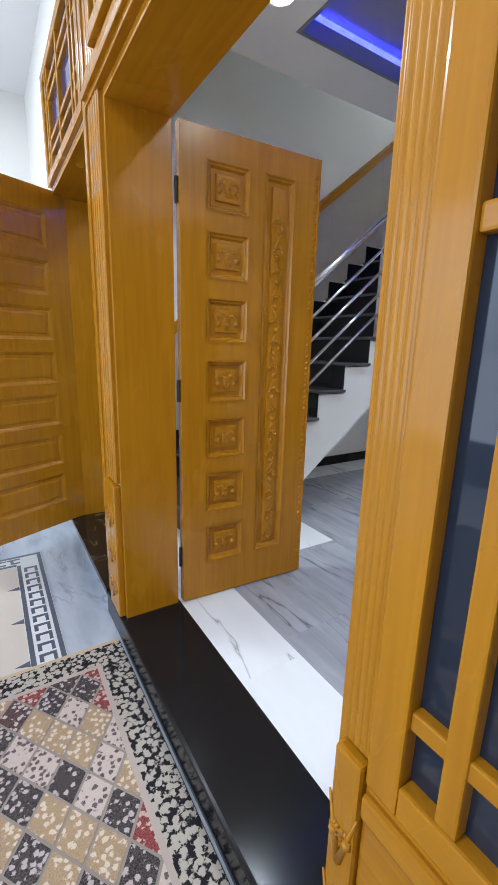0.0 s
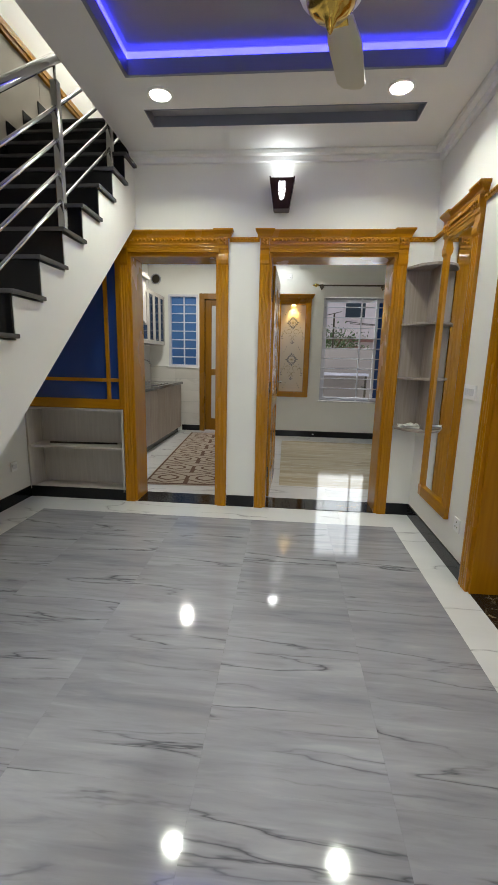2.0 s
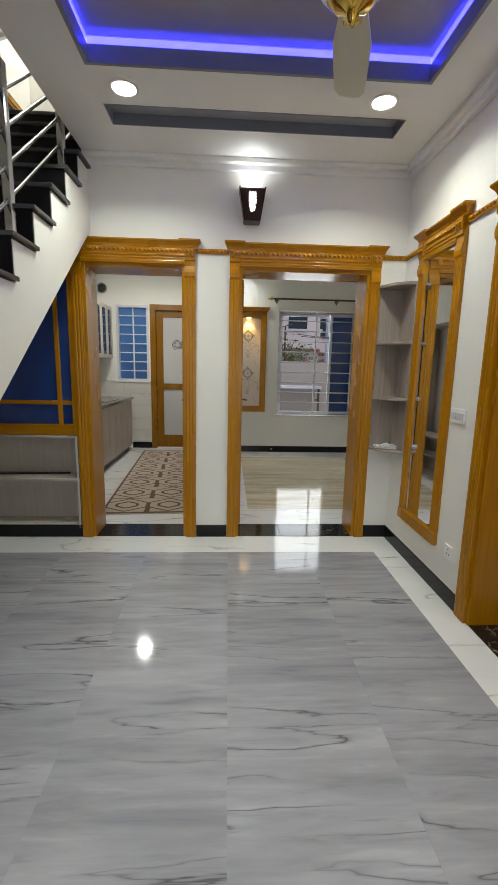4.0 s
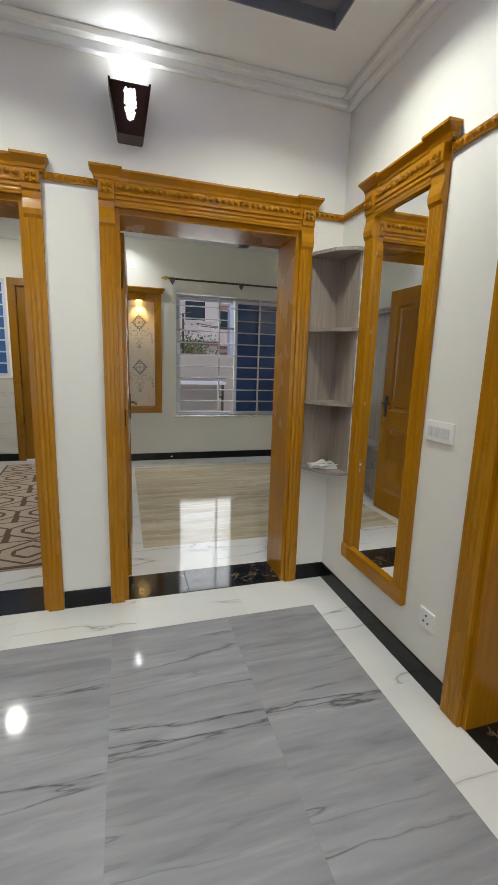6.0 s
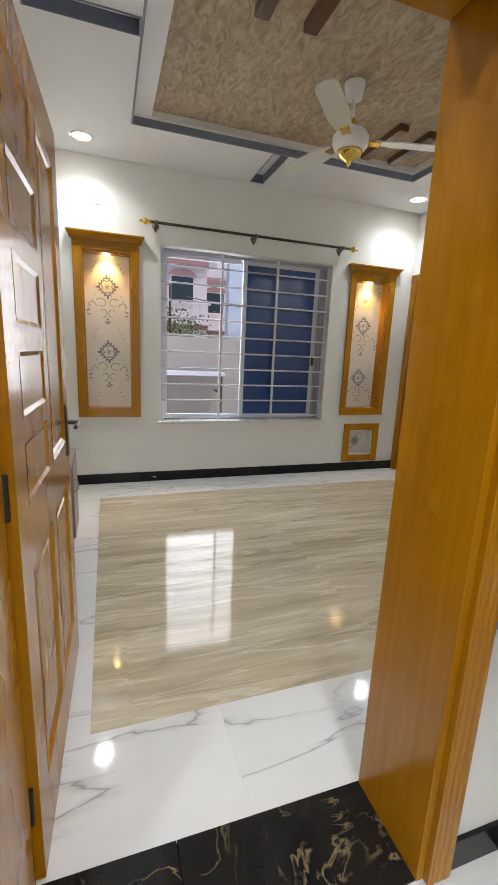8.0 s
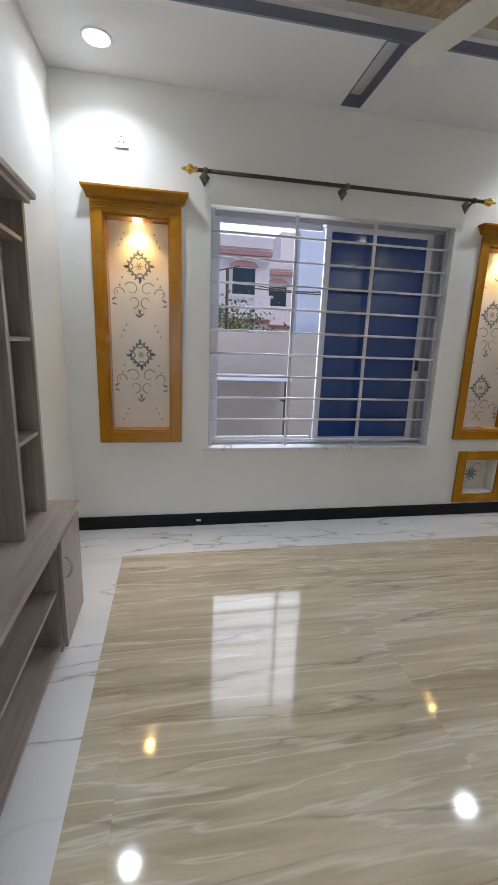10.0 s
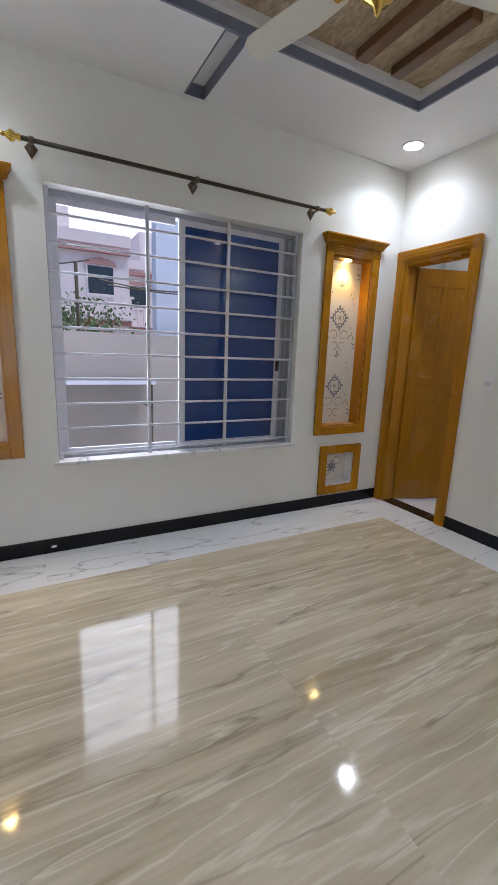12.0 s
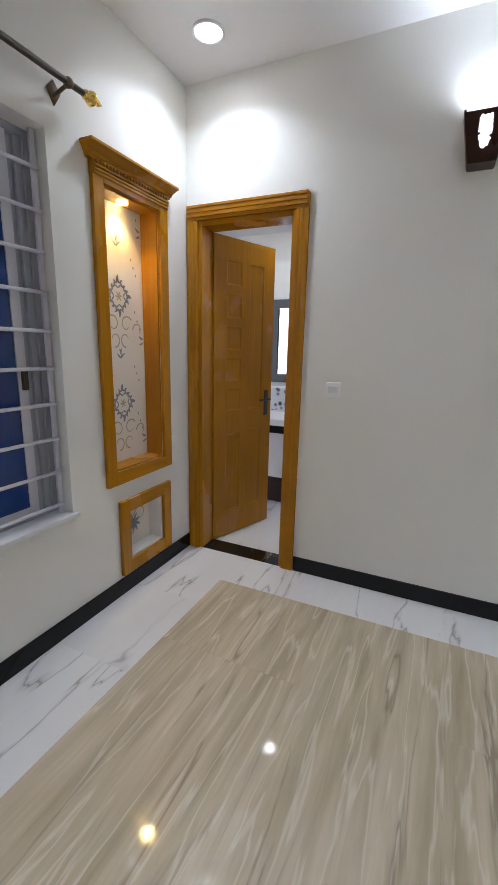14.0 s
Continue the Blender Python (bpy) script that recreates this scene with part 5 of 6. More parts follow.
sk = thing("kitchen_sink", (7.1, 3.12, 0.883), "stainless steel kitchen sink with a tap", "sink")
part("rim", boxes((-0.3, -0.2, 0, 0.3, -0.16, 0.008), (-0.3, 0.16, 0, 0.3, 0.2, 0.008), (-0.3, -0.16, 0, -0.26, 0.16, 0.008), (0.26, -0.16, 0, 0.3, 0.16, 0.008), (-0.26, -0.16, 0, 0.26, 0.16, 0.002), bevel=0.002), STEEL, sk)
bm = tube(bmesh.new(), (0, 0.18, 0), (0, 0.18, 0.26), 0.013)
for k in range(8):
    a, b = math.pi * k / 8, math.pi * (k + 1) / 8
    tube(bm, (0, 0.08 + 0.10 * math.cos(a), 0.26 + 0.10 * math.sin(a)), (0, 0.08 + 0.10 * math.cos(b), 0.26 + 0.10 * math.sin(b)), 0.011, 10)
part("tap", bm, STEEL, sk, "curved steel tap", smooth=True)
solid("gas_hob", boxes((-0.3, -0.2, 0, 0.3, 0.2, 0.012), (-0.2, -0.1, 0.012, -0.05, 0.05, 0.035), (0.05, -0.1, 0.012, 0.2, 0.05, 0.035), bevel=0.004), BLACKMETAL, "black two burner gas hob", "hob", place=(6.0, 3.12, 0.883))
x = 6.90
PALELAM = varnished("pale_grey_laminate", (0.38, 0.35, 0.31), (0.52, 0.48, 0.43), 0.4, coat=0.1)
for w in (0.575, 0.575):
    u = thing("wall_unit", (x, 3.15, 1.49), "pale laminate kitchen wall unit with glass doors", "cabinet", "kitchen wall units")
    part("body", boxes((0, 0.02, 0, w - 0.004, KY1 - 3.15 - 0.004, 0.80)), PALELAM, u)
    for k in range(2):
        a, b = 0.003 + k * w / 2, (k + 1) * w / 2 - 0.005
        d = part("door", boxes((a, 0, 0.003, a + 0.05, 0.018, 0.797), (b - 0.05, 0, 0.003, b, 0.018, 0.797), (a + 0.05, 0, 0.003, b - 0.05, 0.018, 0.06), (a + 0.05, 0, 0.74, b - 0.05, 0.018, 0.797)), PALELAM, u)
        part("pane", boxes((a + 0.048, 0.006, 0.058, b - 0.048, 0.011, 0.742)), DARKGLASS, d, "dark glass pane")
    x += w
hood = thing("cooker_hood", (5.86, 3.08, 1.74), "pale laminate cooker hood box with curved edge", "cooker hood")
pts = [(0, 0.62), (1.03, 0.62), (1.03, 0.0)] + [(1.03 - 1.03 * k / 10, 0.13 * math.sin(math.pi * k / 10)) for k in range(1, 10)] + [(0, 0.0)]
part("front_panel", prism(pts, 0, 0.02, "y"), PALELAM, hood)
part("side_panel", boxes((0, 0.02, 0, 0.02, 0.386, 0.62)), PALELAM, hood)
part("side_panel", boxes((1.01, 0.02, 0, 1.03, 0.386, 0.62)), PALELAM, hood)
part("crown", boxes((-0.03, -0.05, 0.62, 1.08, 0.386, 0.66), (-0.015, -0.03, 0.66, 1.06, 0.386, 0.69), bevel=0.006), PALELAM, hood)
random.seed(9)
bag = bmesh.new()
bmesh.ops.create_icosphere(bag, subdivisions=3, radius=1.0)
for v in bag.verts:
    f = 1 + 0.25 * noise.noise(v.co * 2.3) + 0.12 * noise.noise(v.co * 6)
    v.co = Vector((v.co.x * 0.22 * f, v.co.y * 0.13 * f, max(v.co.z, -0.75) * 0.12 * f))
zmin = min(v.co.z for v in bag.verts)
bmesh.ops.translate(bag, verts=bag.verts, vec=(0, 0, -zmin))
solid("plastic_bag", bag, PLASTIC, "crumpled white plastic bag on the cooker hood", "bag", place=(6.5, 3.24, 2.431), smooth=True)
vent = thing("wall_vent", (KX1, 3.33, 2.60), "round grey wall vent near the kitchen ceiling", "vent", rz=90)
part("rim", lathe([(0.085, 0), (0.085, 0.02), (0.07, 0.025), (0.07, 0.0)], 24), GREYALU, vent, smooth=True).rotation_euler = (radians(-90), 0, 0)
part("cowl", lathe([(0.07, 0.0), (0.07, 0.006), (0.001, 0.012)], 24), BLACKMETAL, vent, "dark opening").rotation_euler = (radians(-90), 0, 0)
kw = thing("window_2", (KX1, KW[0], KW[2]), "white kitchen window with blue glass and bars", "window", kind="structure", rz=90)
W, H = KW[1] - KW[0], KW[3] - KW[2]
part("window_frame", boxes((0, -0.1, 0, 0.035, 0.012, H), (W - 0.035, -0.1, 0, W, 0.012, H), (0.035, -0.1, 0, W - 0.035, 0.012, 0.035), (0.035, -0.1, H - 0.035, W - 0.035, 0.012, H)), ALUMINIUM, kw)
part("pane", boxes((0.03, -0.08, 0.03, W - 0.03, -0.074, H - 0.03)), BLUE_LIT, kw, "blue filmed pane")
part("window_sill", boxes((-0.02, 0, -0.02, W + 0.02, 0.03, 0.0)), WHITE_MARBLE, kw)
part("mullion", boxes((W * 0.46, -0.03, 0.035, W * 0.46 + 0.022, -0.01, H - 0.035)), ALUMINIUM, kw)
for k in range(1, 8):
    z = 0.02 + (H - 0.04) * k / 8
    part("bar", tube(bmesh.new(), (0.03, -0.012, z), (W - 0.03, -0.012, z), 0.009, 8), ALUMINIUM, kw)
ke = thing("kitchen_back_door", (KX1, KE[0], 0), "honey wooden back door with two frosted panes", "door", rz=90)
W = KE[1] - KE[0]
BACKWOOD = varnished("brown_varnished_wood", (0.20, 0.085, 0.004), (0.28, 0.125, 0.007))
FROST = painted("frosted_glass", (0.55, 0.55, 0.55), 0.25, 0.1)
part("frame", boxes((-0.02, -0.12, 0, 0.06, 0.02, KE[2]), (W - 0.06, -0.12, 0, W + 0.03, 0.02, KE[2]), (-0.02, -0.12, KE[2] - 0.06, W + 0.03, 0.022, KE[2] + 0.03), bevel=0.004), BACKWOOD, ke)
lf = part("leaf", boxes((0.062, -0.1, 0.01, 0.17, -0.05, KE[2] - 0.062), (W - 0.17, -0.1, 0.01, W - 0.062, -0.05, KE[2] - 0.062), (0.17, -0.1, 0.01, W - 0.17, -0.05, 0.22), (0.17, -0.1, 1.0, W - 0.17, -0.05, 1.1), (0.17, -0.1, KE[2] - 0.16, W - 0.17, -0.05, KE[2] - 0.062), bevel=0.003), BACKWOOD, ke)
part("pane", boxes((0.168, -0.08, 0.218, W - 0.168, -0.07, 1.002)), FROST, lf, "frosted pane")
part("pane", boxes((0.168, -0.08, 1.098, W - 0.168, -0.07, KE[2] - 0.158)), FROST, lf, "frosted pane")
bm = bmesh.new()
for k in range(5):
    scroll(bm, W / 2, 1.75, 0.05 + 0.012 * k, 72 * k, 72 * k + 170, -0.064, 0.005)
part("scrollwork", bm, BLACKMETAL, lf, "dark scroll grille on the pane")
# pale wall tiles behind the worktop and on the end wall
WALLTILE = marble("pale_kitchen_wall_tile", (0.66, 0.64, 0.60), (0.58, 0.56, 0.52), (0.46, 0.44, 0.41), rough=0.2, vscale=1.4, thin=0.02)
kt = setting("kitchen_tiling", boxes((BX0, KY1 - 0.003, 0.883, KX1, KY1, 1.48), (KX1 - 0.003, KE[1] + 0.032, 0.11, KX1, KY1 - 0.004, KW[2] - 0.002)), painted("grey_tile_grout", (0.42, 0.41, 0.39), 0.8), "pale tiled kitchen walls above the worktop", "tiling")
for i in range(6):
    for j in range(2):
        part("tile", boxes((BX0 + 0.004 + 0.598 * i, KY1 - 0.010, 0.886 + 0.297 * j, BX0 + 0.598 * (i + 1), KY1 - 0.003, 0.886 + 0.297 * (j + 1) - 0.004)), WALLTILE, kt)
for i in range(2):
    for j in range(5):
        a = KE[1] + 0.034 + 0.44 * i
        part("tile", boxes((KX1 - 0.010, a, 0.112 + 0.204 * j, KX1 - 0.003, a + 0.436, 0.112 + 0.204 * (j + 1) - 0.004)), WALLTILE, kt)
# patterned runner on the kitchen floor
RUNNER = painted("cream_runner_weave", (0.50, 0.42, 0.35), 0.9, 0.15)
BROWN = painted("brown_runner_weave", (0.16, 0.085, 0.055), 0.9, 0.2)
rn = thing("runner_rug", (4.87, 1.62, 0), "cream and brown diamond patterned kitchen runner", "rug", rz=3.5)
RL, RW = 3.1, 0.86
part("weave", boxes((0, 0, 0.001, RL, RW, 0.008), bevel=0.002), RUNNER, rn)
bm = bmesh.new()


def ribbon(a, b, w):
    a, b = Vector((*a, 0.0092)), Vector((*b, 0.0092))
    n = (b - a).normalized().cross(Vector((0, 0, 1))) * w / 2
    bm.faces.new([bm.verts.new(q) for q in (a - n, b - n, b + n, a + n)])


for a, b in (((0.02, 0.02), (RL - 0.02, 0.02)), ((0.02, RW - 0.02), (RL - 0.02, RW - 0.02)), ((0.02, 0.02), (0.02, RW - 0.02)), ((RL - 0.02, 0.02), (RL - 0.02, RW - 0.02))):
    ribbon(a, b, 0.022)
s = 0.41
for i in range(7):
    x0 = 0.06 + i * 0.43
    for j in range(2):
        y0 = 0.03 + j * s
        cx, cy = x0 + 0.2, y0 + s / 2
        for r, wd in ((0.195, 0.022), (0.10, 0.03)):
            ps = [(cx - r, cy), (cx - r * 0.35, cy + r), (cx + r * 0.35, cy + r), (cx + r, cy), (cx + r * 0.35, cy - r), (cx - r * 0.35, cy - r)]
            for q, w2 in zip(ps, ps[1:] + ps[:1]):
                ribbon(q, w2, wd)
    ribbon((x0 - 0.02, RW / 2), (x0 + 0.14, RW / 2), 0.05)
    ribbon((x0 - 0.02, 0.03), (x0 - 0.02, RW - 0.03), 0.016)
part("motif", bm, BROWN, rn, "brown woven motifs")

# ---- porch floor and rug ----
BLUEMARBLE = marble("blue_grey_cloudy_marble", (0.50, 0.54, 0.60), (0.34, 0.38, 0.44), (0.25, 0.28, 0.33), rough=0.16, vscale=2.2, stretch=(2.2, 0.7, 1), thin=0.03)
PBEIGE = painted("cream_porch_tile", (0.62, 0.56, 0.48), 0.25, 0.08)
setting("porch_paving", boxes((-0.04, -2.9, PZ - 0.02, EX0, 4.2, PZ + 0.004), (-3.4, 2.94, PZ - 0.02, -0.04, 4.2, PZ + 0.004)), BLUEMARBLE, "cloudy blue-grey marble porch paving", "floor")
setting("porch_field", boxes((-3.4, -2.9, PZ - 0.02, -0.04, 2.80, PZ + 0.004)), PBEIGE, "cream tiled porch field", "floor")
kb = setting("porch_border", boxes((-0.09, -2.9, PZ + 0.004, 0.06, 2.94, PZ + 0.007), (-3.4, 2.80, PZ - 0.02, -0.09, 2.94, PZ + 0.007)), painted("white_border_tile", (0.72, 0.72, 0.72), 0.25), "white border strip with a dark key pattern", "floor")
SLATE = painted("slate_tile_inlay", (0.10, 0.12, 0.16), 0.3, 0.2)
bm = bmesh.new()
z0, z1 = PZ + 0.007, PZ + 0.0085
box(bm, -0.088, -2.9, z0, -0.066, 2.80, z1)
box(bm, 0.036, -2.9, z0, 0.058, 2.94, z1)
box(bm, -3.4, 2.916, z0, 0.036, 2.938, z1)
box(bm, -3.4, 2.80, z0, -0.088, 2.822, z1)
for k in range(70):
    y = 2.70 - 0.08 * k
    box(bm, -0.052, y, z0, -0.034, y + 0.055, z1)
    box(bm, -0.034, y + 0.037, z0, 0.006, y + 0.055, z1)
    box(bm, 0.006, y - 0.012, z0, 0.022, y + 0.055, z1)
for k in range(40):
    x = -0.12 - 0.08 * k
    box(bm, x, 2.835, z0, x + 0.055, 2.851, z1)
    box(bm, x, 2.851, z0, x + 0.018, 2.885, z1)
    box(bm, x - 0.02, 2.885, z0, x + 0.055, 2.901, z1)
for k in range(12):
    y = 2.5 - 0.34 * k
    prism([(-0.088, y), (-0.15, y + 0.02), (-0.088, y + 0.04)], PZ + 0.004, PZ + 0.0055, "z", bm)
kb.location.x = 0.05
part("key_pattern", bm, SLATE, kb, "dark slate key inlay")


def weave(name):
    m, nt, p = material(name, 0.95, spec=0.1)
    return m, nt, p


def flowers(nt, vec, scale, lo, hi):
    v = node(nt, "ShaderNodeTexVoronoi", {"Vector": vec, "Scale": scale, "Randomness": 0.85}).outputs["Distance"]
    w = noise_of(nt, vec, scale * 1.7, 3, 1.0)
    d = node(nt, "ShaderNodeMath", {0: v, 1: w}, operation='MULTIPLY').outputs[0]
    return ramp(nt, d, [(lo, (1, 1, 1)), (hi, (0, 0, 0))])


RUGBORDER, nt, p = weave("black_floral_rug_border")
v = coords(nt)
nt.links.new(mix(nt, flowers(nt, v, 42, 0.22, 0.29), (0.018, 0.016, 0.018), (0.42, 0.37, 0.31)), p.inputs["Base Color"])
RUGS = []
for nm, ground, bloom in (("tan", (0.36, 0.24, 0.13), (0.62, 0.5, 0.38)), ("black", (0.022, 0.016, 0.02), (0.45, 0.38, 0.36)), ("cream", (0.52, 0.42, 0.36), (0.10, 0.06, 0.07)), ("red", (0.20, 0.018, 0.022), (0.5, 0.36, 0.3)), ("plum", (0.055, 0.02, 0.025), (0.5, 0.42, 0.38))):
    m, nt, p = weave(nm + "_floral_rug_weave")
    v = coords(nt)
    c = mix(nt, flowers(nt, v, 46, 0.15, 0.20), ground, bloom)
    nt.links.new(mix(nt, 0.12, c, ramp(nt, noise_of(nt, v, 260, 2), [(0.3, (0, 0, 0)), (0.7, (0.8, 0.7, 0.6))])), p.inputs["Base Color"])
    bump(nt, p, noise_of(nt, v, 400, 2), 0.4, 0.003)
    RUGS.append(m)
rug = thing("carpet", (0, 0, PZ + 0.004), "patterned carpet with floral diamonds and black border", "rug")
RX1, RY1, RX0, RY0 = 0.342, 1.785, -2.4, -2.6
part("binding", boxes((RX0, RY1, 0, RX1, RY1 + 0.022, 0.008), bevel=0.002), painted("beige_rug_binding", (0.55, 0.42, 0.26), 0.9, 0.2), rug, "beige edge binding")
part("base", boxes((RX0, RY0, 0, RX1, RY1, 0.008), bevel=0.002), BLACKMETAL, rug)
part("border", boxes((RX1 - 0.115, RY0, 0.008, RX1 - 0.004, RY1 - 0.004, 0.012), (RX0, RY1 - 0.115, 0.008, RX1 - 0.115, RY1 - 0.004, 0.012)), RUGBORDER, rug, "black floral border")
part("guard_stripe", boxes((RX1 - 0.135, RY0, 0.008, RX1 - 0.1152, RY1 - 0.1152, 0.0125), (RX0, RY1 - 0.135, 0.008, RX1 - 0.135, RY1 - 0.1152, 0.0125)), painted("cream_rug_stripe", (0.5, 0.4, 0.34), 0.95, 0.35), rug, "cream guard stripe")
FXE, FYE = RX1 - 0.135, RY1 - 0.135
part("outline", boxes((RX0, RY0, 0.008, FXE, FYE, 0.0105)), painted("grey_rug_outline", (0.30, 0.25, 0.21), 0.95, 0.2), rug, "grey outlines")
random.seed(21)
order = [0, 1, 2, 0, 0, 4, 2, 1]


def clip(poly, axis, limit):
    out = []
    for i, a in enumerate(poly):
        b = poly[(i + 1) % len(poly)]
        if a[axis] <= limit:
            out.append(a)
        if (a[axis] <= limit) != (b[axis] <= limit):
            f = (limit - a[axis]) / (b[axis] - a[axis])
            out.append(tuple(a[k] + (b[k] - a[k]) * f for k in (0, 1)))
    return out


HW, HH = 0.064, 0.09
for i in range(-22, 3):
    for j in range(0, 32):
        cx, cy = FXE - HW * (0.0 - i) - 0.0, FYE - HH * j
        if (i + j) % 2 or cx < -1.1 or cy < -0.6:
            continue
        q = [(cx - HW + 0.006, cy), (cx, cy - HH + 0.008), (cx + HW - 0.006, cy), (cx, cy + HH - 0.008)]
        q = clip(clip(q, 0, FXE), 1, FYE)
        if len(q) < 3:
            continue
        edge = cx > FXE - 0.01 or cy > FYE - 0.01
        m = RUGS[3 if edge and random.random() < 0.45 else order[random.randrange(8)]]
        part("diamond", prism(q, 0.0105, 0.0125, "z"), m, rug)

# ---- outside ----
GROUND = painted("dusty_concrete", (0.30, 0.28, 0.26), 0.9, 0.2)
setting("ground", boxes((-400, -400, -0.6, 400, 400, -0.34)), GROUND, "dusty concrete ground", "ground")
setting("yard", boxes((8.55, -6, -0.34, 10.0, 6, -0.1)), GROUND, "narrow concrete yard behind the house", "ground")
setting("boundary_wall", boxes((10.0, -8, -0.34, 10.2, 8, 1.54)), painted("grey_render", (0.30, 0.27, 0.26), 0.85, 0.15), "grey rendered boundary wall", "wall")
tb = thing("metal_stand", (9.75, 0.0, 0.0), "metal stand with a pale top against the wall", "table")
part("top", boxes((-0.2, -0.62, 1.0, 0.22, 1.4, 1.05), bevel=0.005), painted("pale_metal", (0.45, 0.45, 0.55), 0.4), tb)
for y in (-0.57, 1.3):
    part("leg", boxes((-0.17, y - 0.02, -0.1, -0.13, y + 0.02, 1.0)), BLACKMETAL, tb)
    part("brace", boxes((-0.17, y - 0.02, 0.75, 0.2, y + 0.02, 0.78)), BLACKMETAL, tb)
setting("neighbour_pier", boxes((10.6, -2.0, -0.34, 10.8, -0.93, 2.98)), painted("pale_blue_render", (0.44, 0.48, 0.60), 0.8, 0.1), "pale blue rendered pier next door", "wall")
cb = thing("cables", (10.4, 0, 0), "black hanging electric cables", "cable")
for y, z, d in ((-0.9, 2.15, 0.06), (-1.0, 2.1, 0.03), (0.6, 2.35, 0.12)):
    bm = bmesh.new()
    pts = [Vector((0, y - 0.7 + 1.4 * k / 10, z - d * math.sin(math.pi * k / 10))) for k in range(11)]
    for a, b in zip(pts, pts[1:]):
        tube(bm, a, b, 0.008, 6)
    part("cable", bm, BLACKMETAL, cb)
bm = tube(bmesh.new(), (0, 0.05, -0.34), (0, 0.05, 2.3), 0.02, 10)
part("pole", bm, BLACKMETAL, cb, "dark pole")
PINK, REDTRIM, DGLASS = painted("pale_pink_render", (0.70, 0.62, 0.63), 0.85, 0.08), painted("brick_red_trim", (0.40, 0.22, 0.21), 0.8, 0.1), DARKGLASS


def house(place, w, storeys, label, seed):
    t = thing("house", place, label, "house")
    random.seed(seed)
    hs = 3.1
    part("wall", boxes((0, -w / 2, 0, 7, w / 2, hs * storeys)), PINK, t)
    part("parapet", boxes((-0.1, -w / 2 - 0.1, hs * storeys, 7.1, w / 2 + 0.1, hs * storeys + 0.5)), PINK, t)
    part("roof_room", boxes((2, -w * 0.2, hs * storeys + 0.5, 6, w * 0.25, hs * storeys + 2.6)), PINK, t, "small roof room")
    for s in range(storeys):
        part("ledge", boxes((-0.25, -w / 2 - 0.05, hs * s + 2.75, 0.0, w / 2 + 0.05, hs * s + 2.95)), REDTRIM, t, "brick red ledge")
        n = int(w / 2.2)
        for k in range(n):
            y = -w / 2 + w * (k + 0.5) / n
            wd = part("window", boxes((-0.06, y - 0.62, hs * s + 0.85, 0.0, y + 0.62, hs * s + 2.25)), PINK, t)
            part("pane", boxes((-0.075, y - 0.55, hs * s + 0.92, -0.061, y + 0.55, hs * s + 2.18)), DGLASS, wd, "dark pane")
            pts = [(y - 0.7, hs * s + 2.25), (y + 0.7, hs * s + 2.25)] + [(y + 0.7 * math.cos(a), hs * s + 2.25 + 0.3 * math.sin(a)) for a in [math.pi * q / 6 for q in range(1, 6)]]
            part("arch", prism(pts, -0.12, 0.0, "x"), REDTRIM, wd, "red arched hood")
        if s:
            b = part("balcony", boxes((-1.0, -w / 2, hs * s - 0.15, 0, w / 2, hs * s), (-1.0, -w / 2, hs * s + 0.8, -0.92, w / 2, hs * s + 0.9)), PINK, t)
            bm = bmesh.new()
            for k in range(int(w / 0.35)):
                y = -w / 2 + 0.35 * (k + 0.5)
                box(bm, -0.99, y - 0.05, hs * s, -0.93, y + 0.05, hs * s + 0.8)
            part("balusters", bm, PINK, b, "pale balusters")


house((26, -0.2, -0.34), 7.6, 2, "pale pink two storey house with arched windows", 1)
house((31, -8.0, -0.34), 7, 2, "pale pink three storey house with balconies", 2)
LEAF, nt, p = material("green_leaves", 0.6)
nt.links.new(ramp(nt, node(nt, "ShaderNodeNewGeometry").outputs["Random Per Island"], [(0, (0.035, 0.07, 0.02)), (1, (0.09, 0.15, 0.045))]), p.inputs["Base Color"])
random.seed(4)
tr = thing("tree", (13.5, -0.15, -0.12), "small leafy green tree behind the wall", "tree")
bm = tube(bmesh.new(), (0, 0, 0), (0.05, 0.05, 1.3), 0.07, 10, 0.045)
for k in range(7):
    a = 2 * math.pi * k / 7
    tube(bm, (0.05, 0.05, 1.1 + 0.05 * k), (0.6 * math.cos(a), 0.7 * math.sin(a), 1.7 + 0.08 * k), 0.03, 8, 0.008)
part("trunk", bm, BEAM, tr, "brown trunk")
bm = bmesh.new()
for k in range(1500):
    c = Vector((random.gauss(0, 0.42), random.gauss(0, 0.5), 1.9 + random.gauss(0, 0.22)))
    u = Vector((random.uniform(-1, 1), random.uniform(-1, 1), random.uniform(-1, 1))).normalized()
    w = u.cross(Vector((random.uniform(-1, 1), random.uniform(-1, 1), random.uniform(-1, 1)))).normalized()
    l = random.uniform(0.05, 0.11)
    bm.faces.new([bm.verts.new(q) for q in (c, c + u * l * 0.5 + w * l * 0.28, c + u * l, c + u * l * 0.5 - w * l * 0.28)])
part("crown", bm, LEAF, tr, "uneven crown of small leaves")

# ---- floor pieces ----


def tile_mesh(name, sx, sy, mat, thick=0.028):
    bm = bmesh.new()
    vs = box(bm, -sx / 2, -sy / 2, -thick, sx / 2, sy / 2, 0)
    top = [e for e in bm.edges if all(v.co.z > -1e-6 for v in e.verts)]
    bmesh.ops.bevel(bm, geom=top, offset=0.0002, segments=1, affect='EDGES')
    return mesh_of(name, bm, mat)


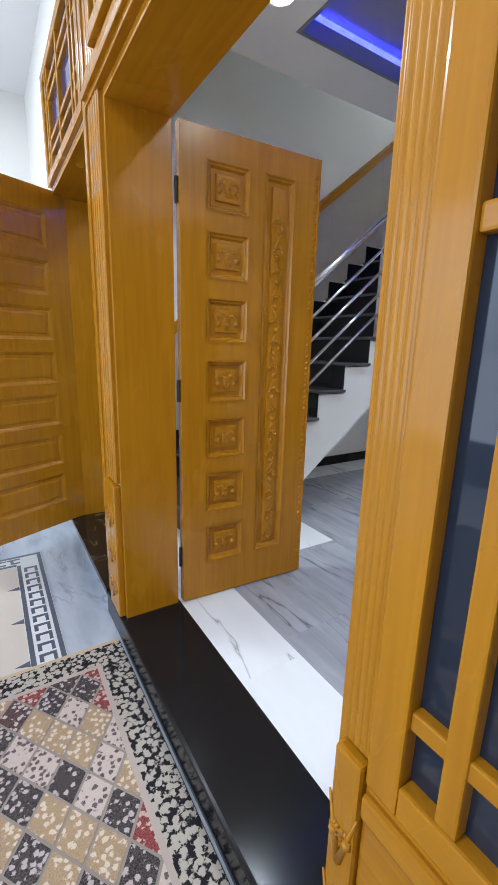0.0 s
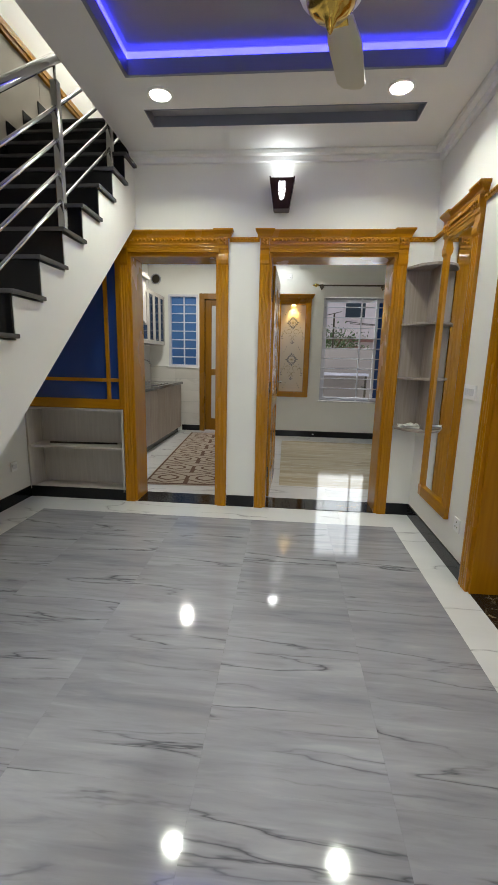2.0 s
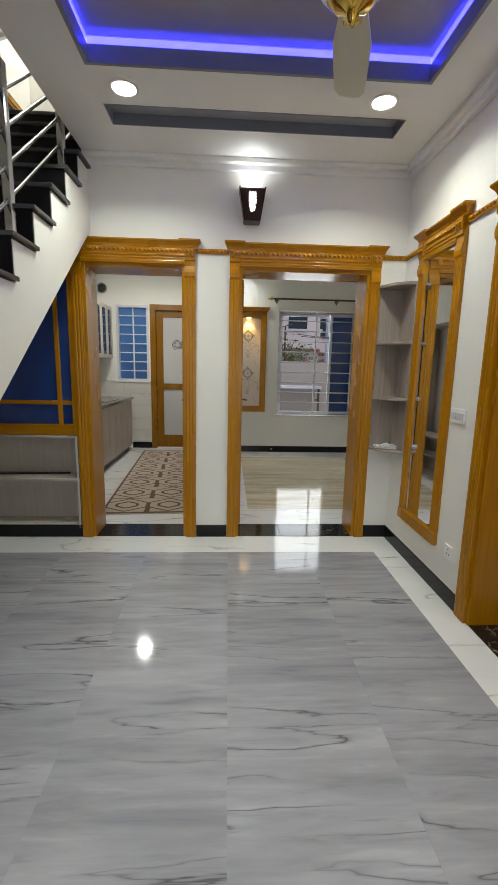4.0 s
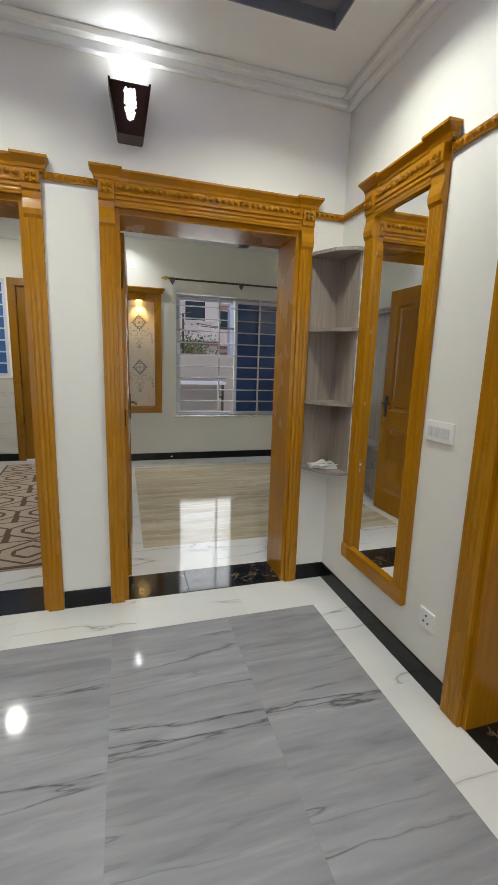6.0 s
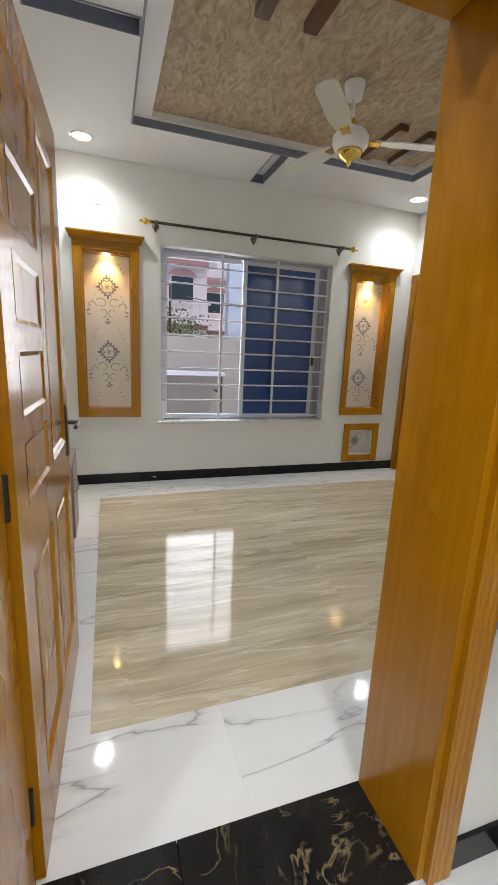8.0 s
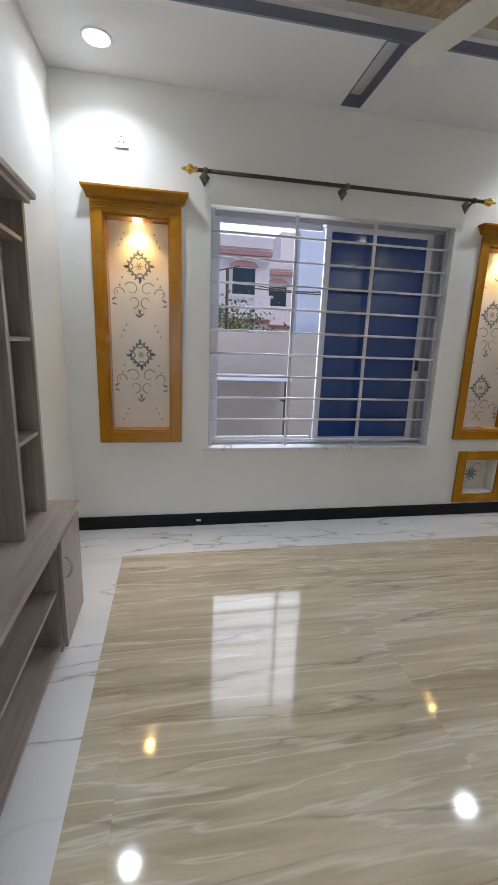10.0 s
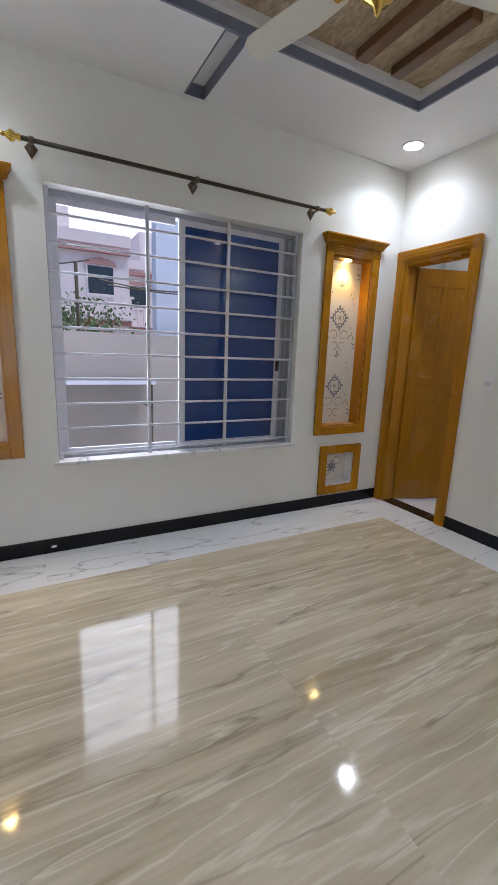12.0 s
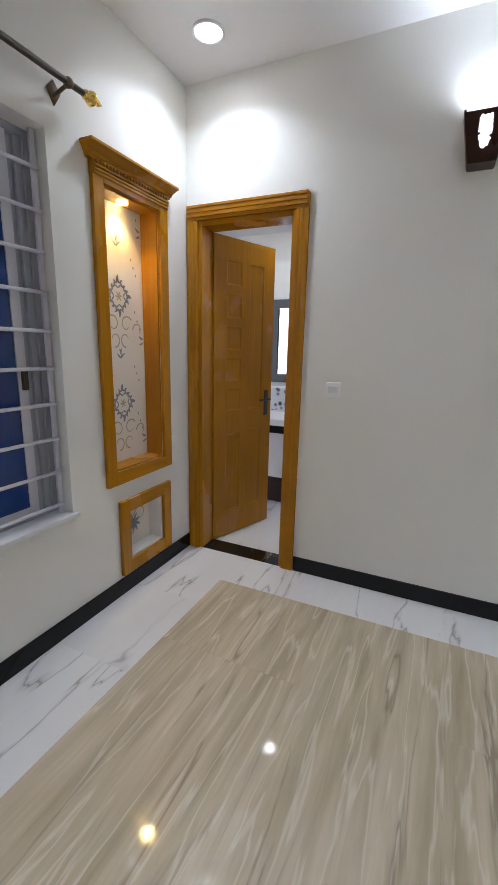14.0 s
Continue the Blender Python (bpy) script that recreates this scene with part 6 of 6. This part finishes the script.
def tiled(floor, x0, y0, x1, y1, sx, sy, mat, gap=0.0002, name="tile", ox=0.0, oy=0.0):
    cache = {}
    xs = [x0] + [v for v in [x0 + ox + i * sx for i in range(1 if not ox else 0, 60)] if x0 + 0.02 < v < x1 - 0.02] + [x1]
    ys = [y0] + [v for v in [y0 + oy + i * sy for i in range(1 if not oy else 0, 60)] if y0 + 0.02 < v < y1 - 0.02] + [y1]
    for a, b in zip(xs, xs[1:]):
        for c, d in zip(ys, ys[1:]):
            key = (round(b - a, 3), round(d - c, 3))
            if key not in cache:
                cache[key] = tile_mesh(name, key[0] - gap, key[1] - gap, mat)
            ob = new(name, cache[key])
            ob.parent = floor
            ob.location = ((a + b) / 2, (c + d) / 2, 0)


GROUT = painted("grey_grout", (0.5, 0.5, 0.5), 0.8)
hall_floor = setting("floor_hall", boxes((HX0, HY0, -0.029, HX1, HY1, -0.006)), GROUT, "grey marble hall floor with a white border", "floor")
GX0, GX1, GY0, GY1 = 0.945, 4.015, 0.16, 3.06
tiled(hall_floor, GX0, GY0, 1.827, 1.915, 1.2, 0.6, GREY_MARBLE, oy=0.52)
tiled(hall_floor, 1.827, GY0, GX1, GY1, 1.2, 0.6, GREY_MARBLE, ox=0.62, oy=0.52)
tiled(hall_floor, GX0, 1.915, 1.827, GY1, 0.9, 0.6, WHITE_MARBLE)
tiled(hall_floor, GX1, HY0, HX1, HY1, 1, 0.6, WHITE_MARBLE)
tiled(hall_floor, HX0, HY0, GX0, HY1, 1, 0.6, WHITE_MARBLE)
tiled(hall_floor, GX0, HY0, GX1, GY0, 0.6, 1, WHITE_MARBLE)
tiled(hall_floor, GX0, GY1, GX1, HY1, 0.6, 1, WHITE_MARBLE)
bed_floor = setting("floor_bedroom", boxes((BX0, BY0, -0.029, BX1, BY1, -0.006)), GROUT, "beige marble bedroom floor with a white border", "floor")
FX0, FX1, FY0, FY1 = 5.01, 7.51, -2.06, 1.08
tiled(bed_floor, FX0, FY0, FX1, FY1, 0.6, 1.2, BEIGE_MARBLE, oy=0.6)
tiled(bed_floor, FX1, BY0, BX1, BY1, 1, 0.6, WHITE_MARBLE)
tiled(bed_floor, BX0, BY0, FX0, BY1, 1, 0.6, WHITE_MARBLE)
tiled(bed_floor, FX0, BY0, FX1, FY0, 0.6, 1, WHITE_MARBLE)
tiled(bed_floor, FX0, FY1, FX1, BY1, 0.6, 1, WHITE_MARBLE)
kit_floor = setting("floor_kitchen", boxes((BX0, KY0, -0.029, KX1, KY1, -0.006)), GROUT, "pale tiled kitchen floor", "floor")
tiled(kit_floor, BX0, KY0, KX1, KY1, 0.6, 0.6, WHITE_MARBLE)
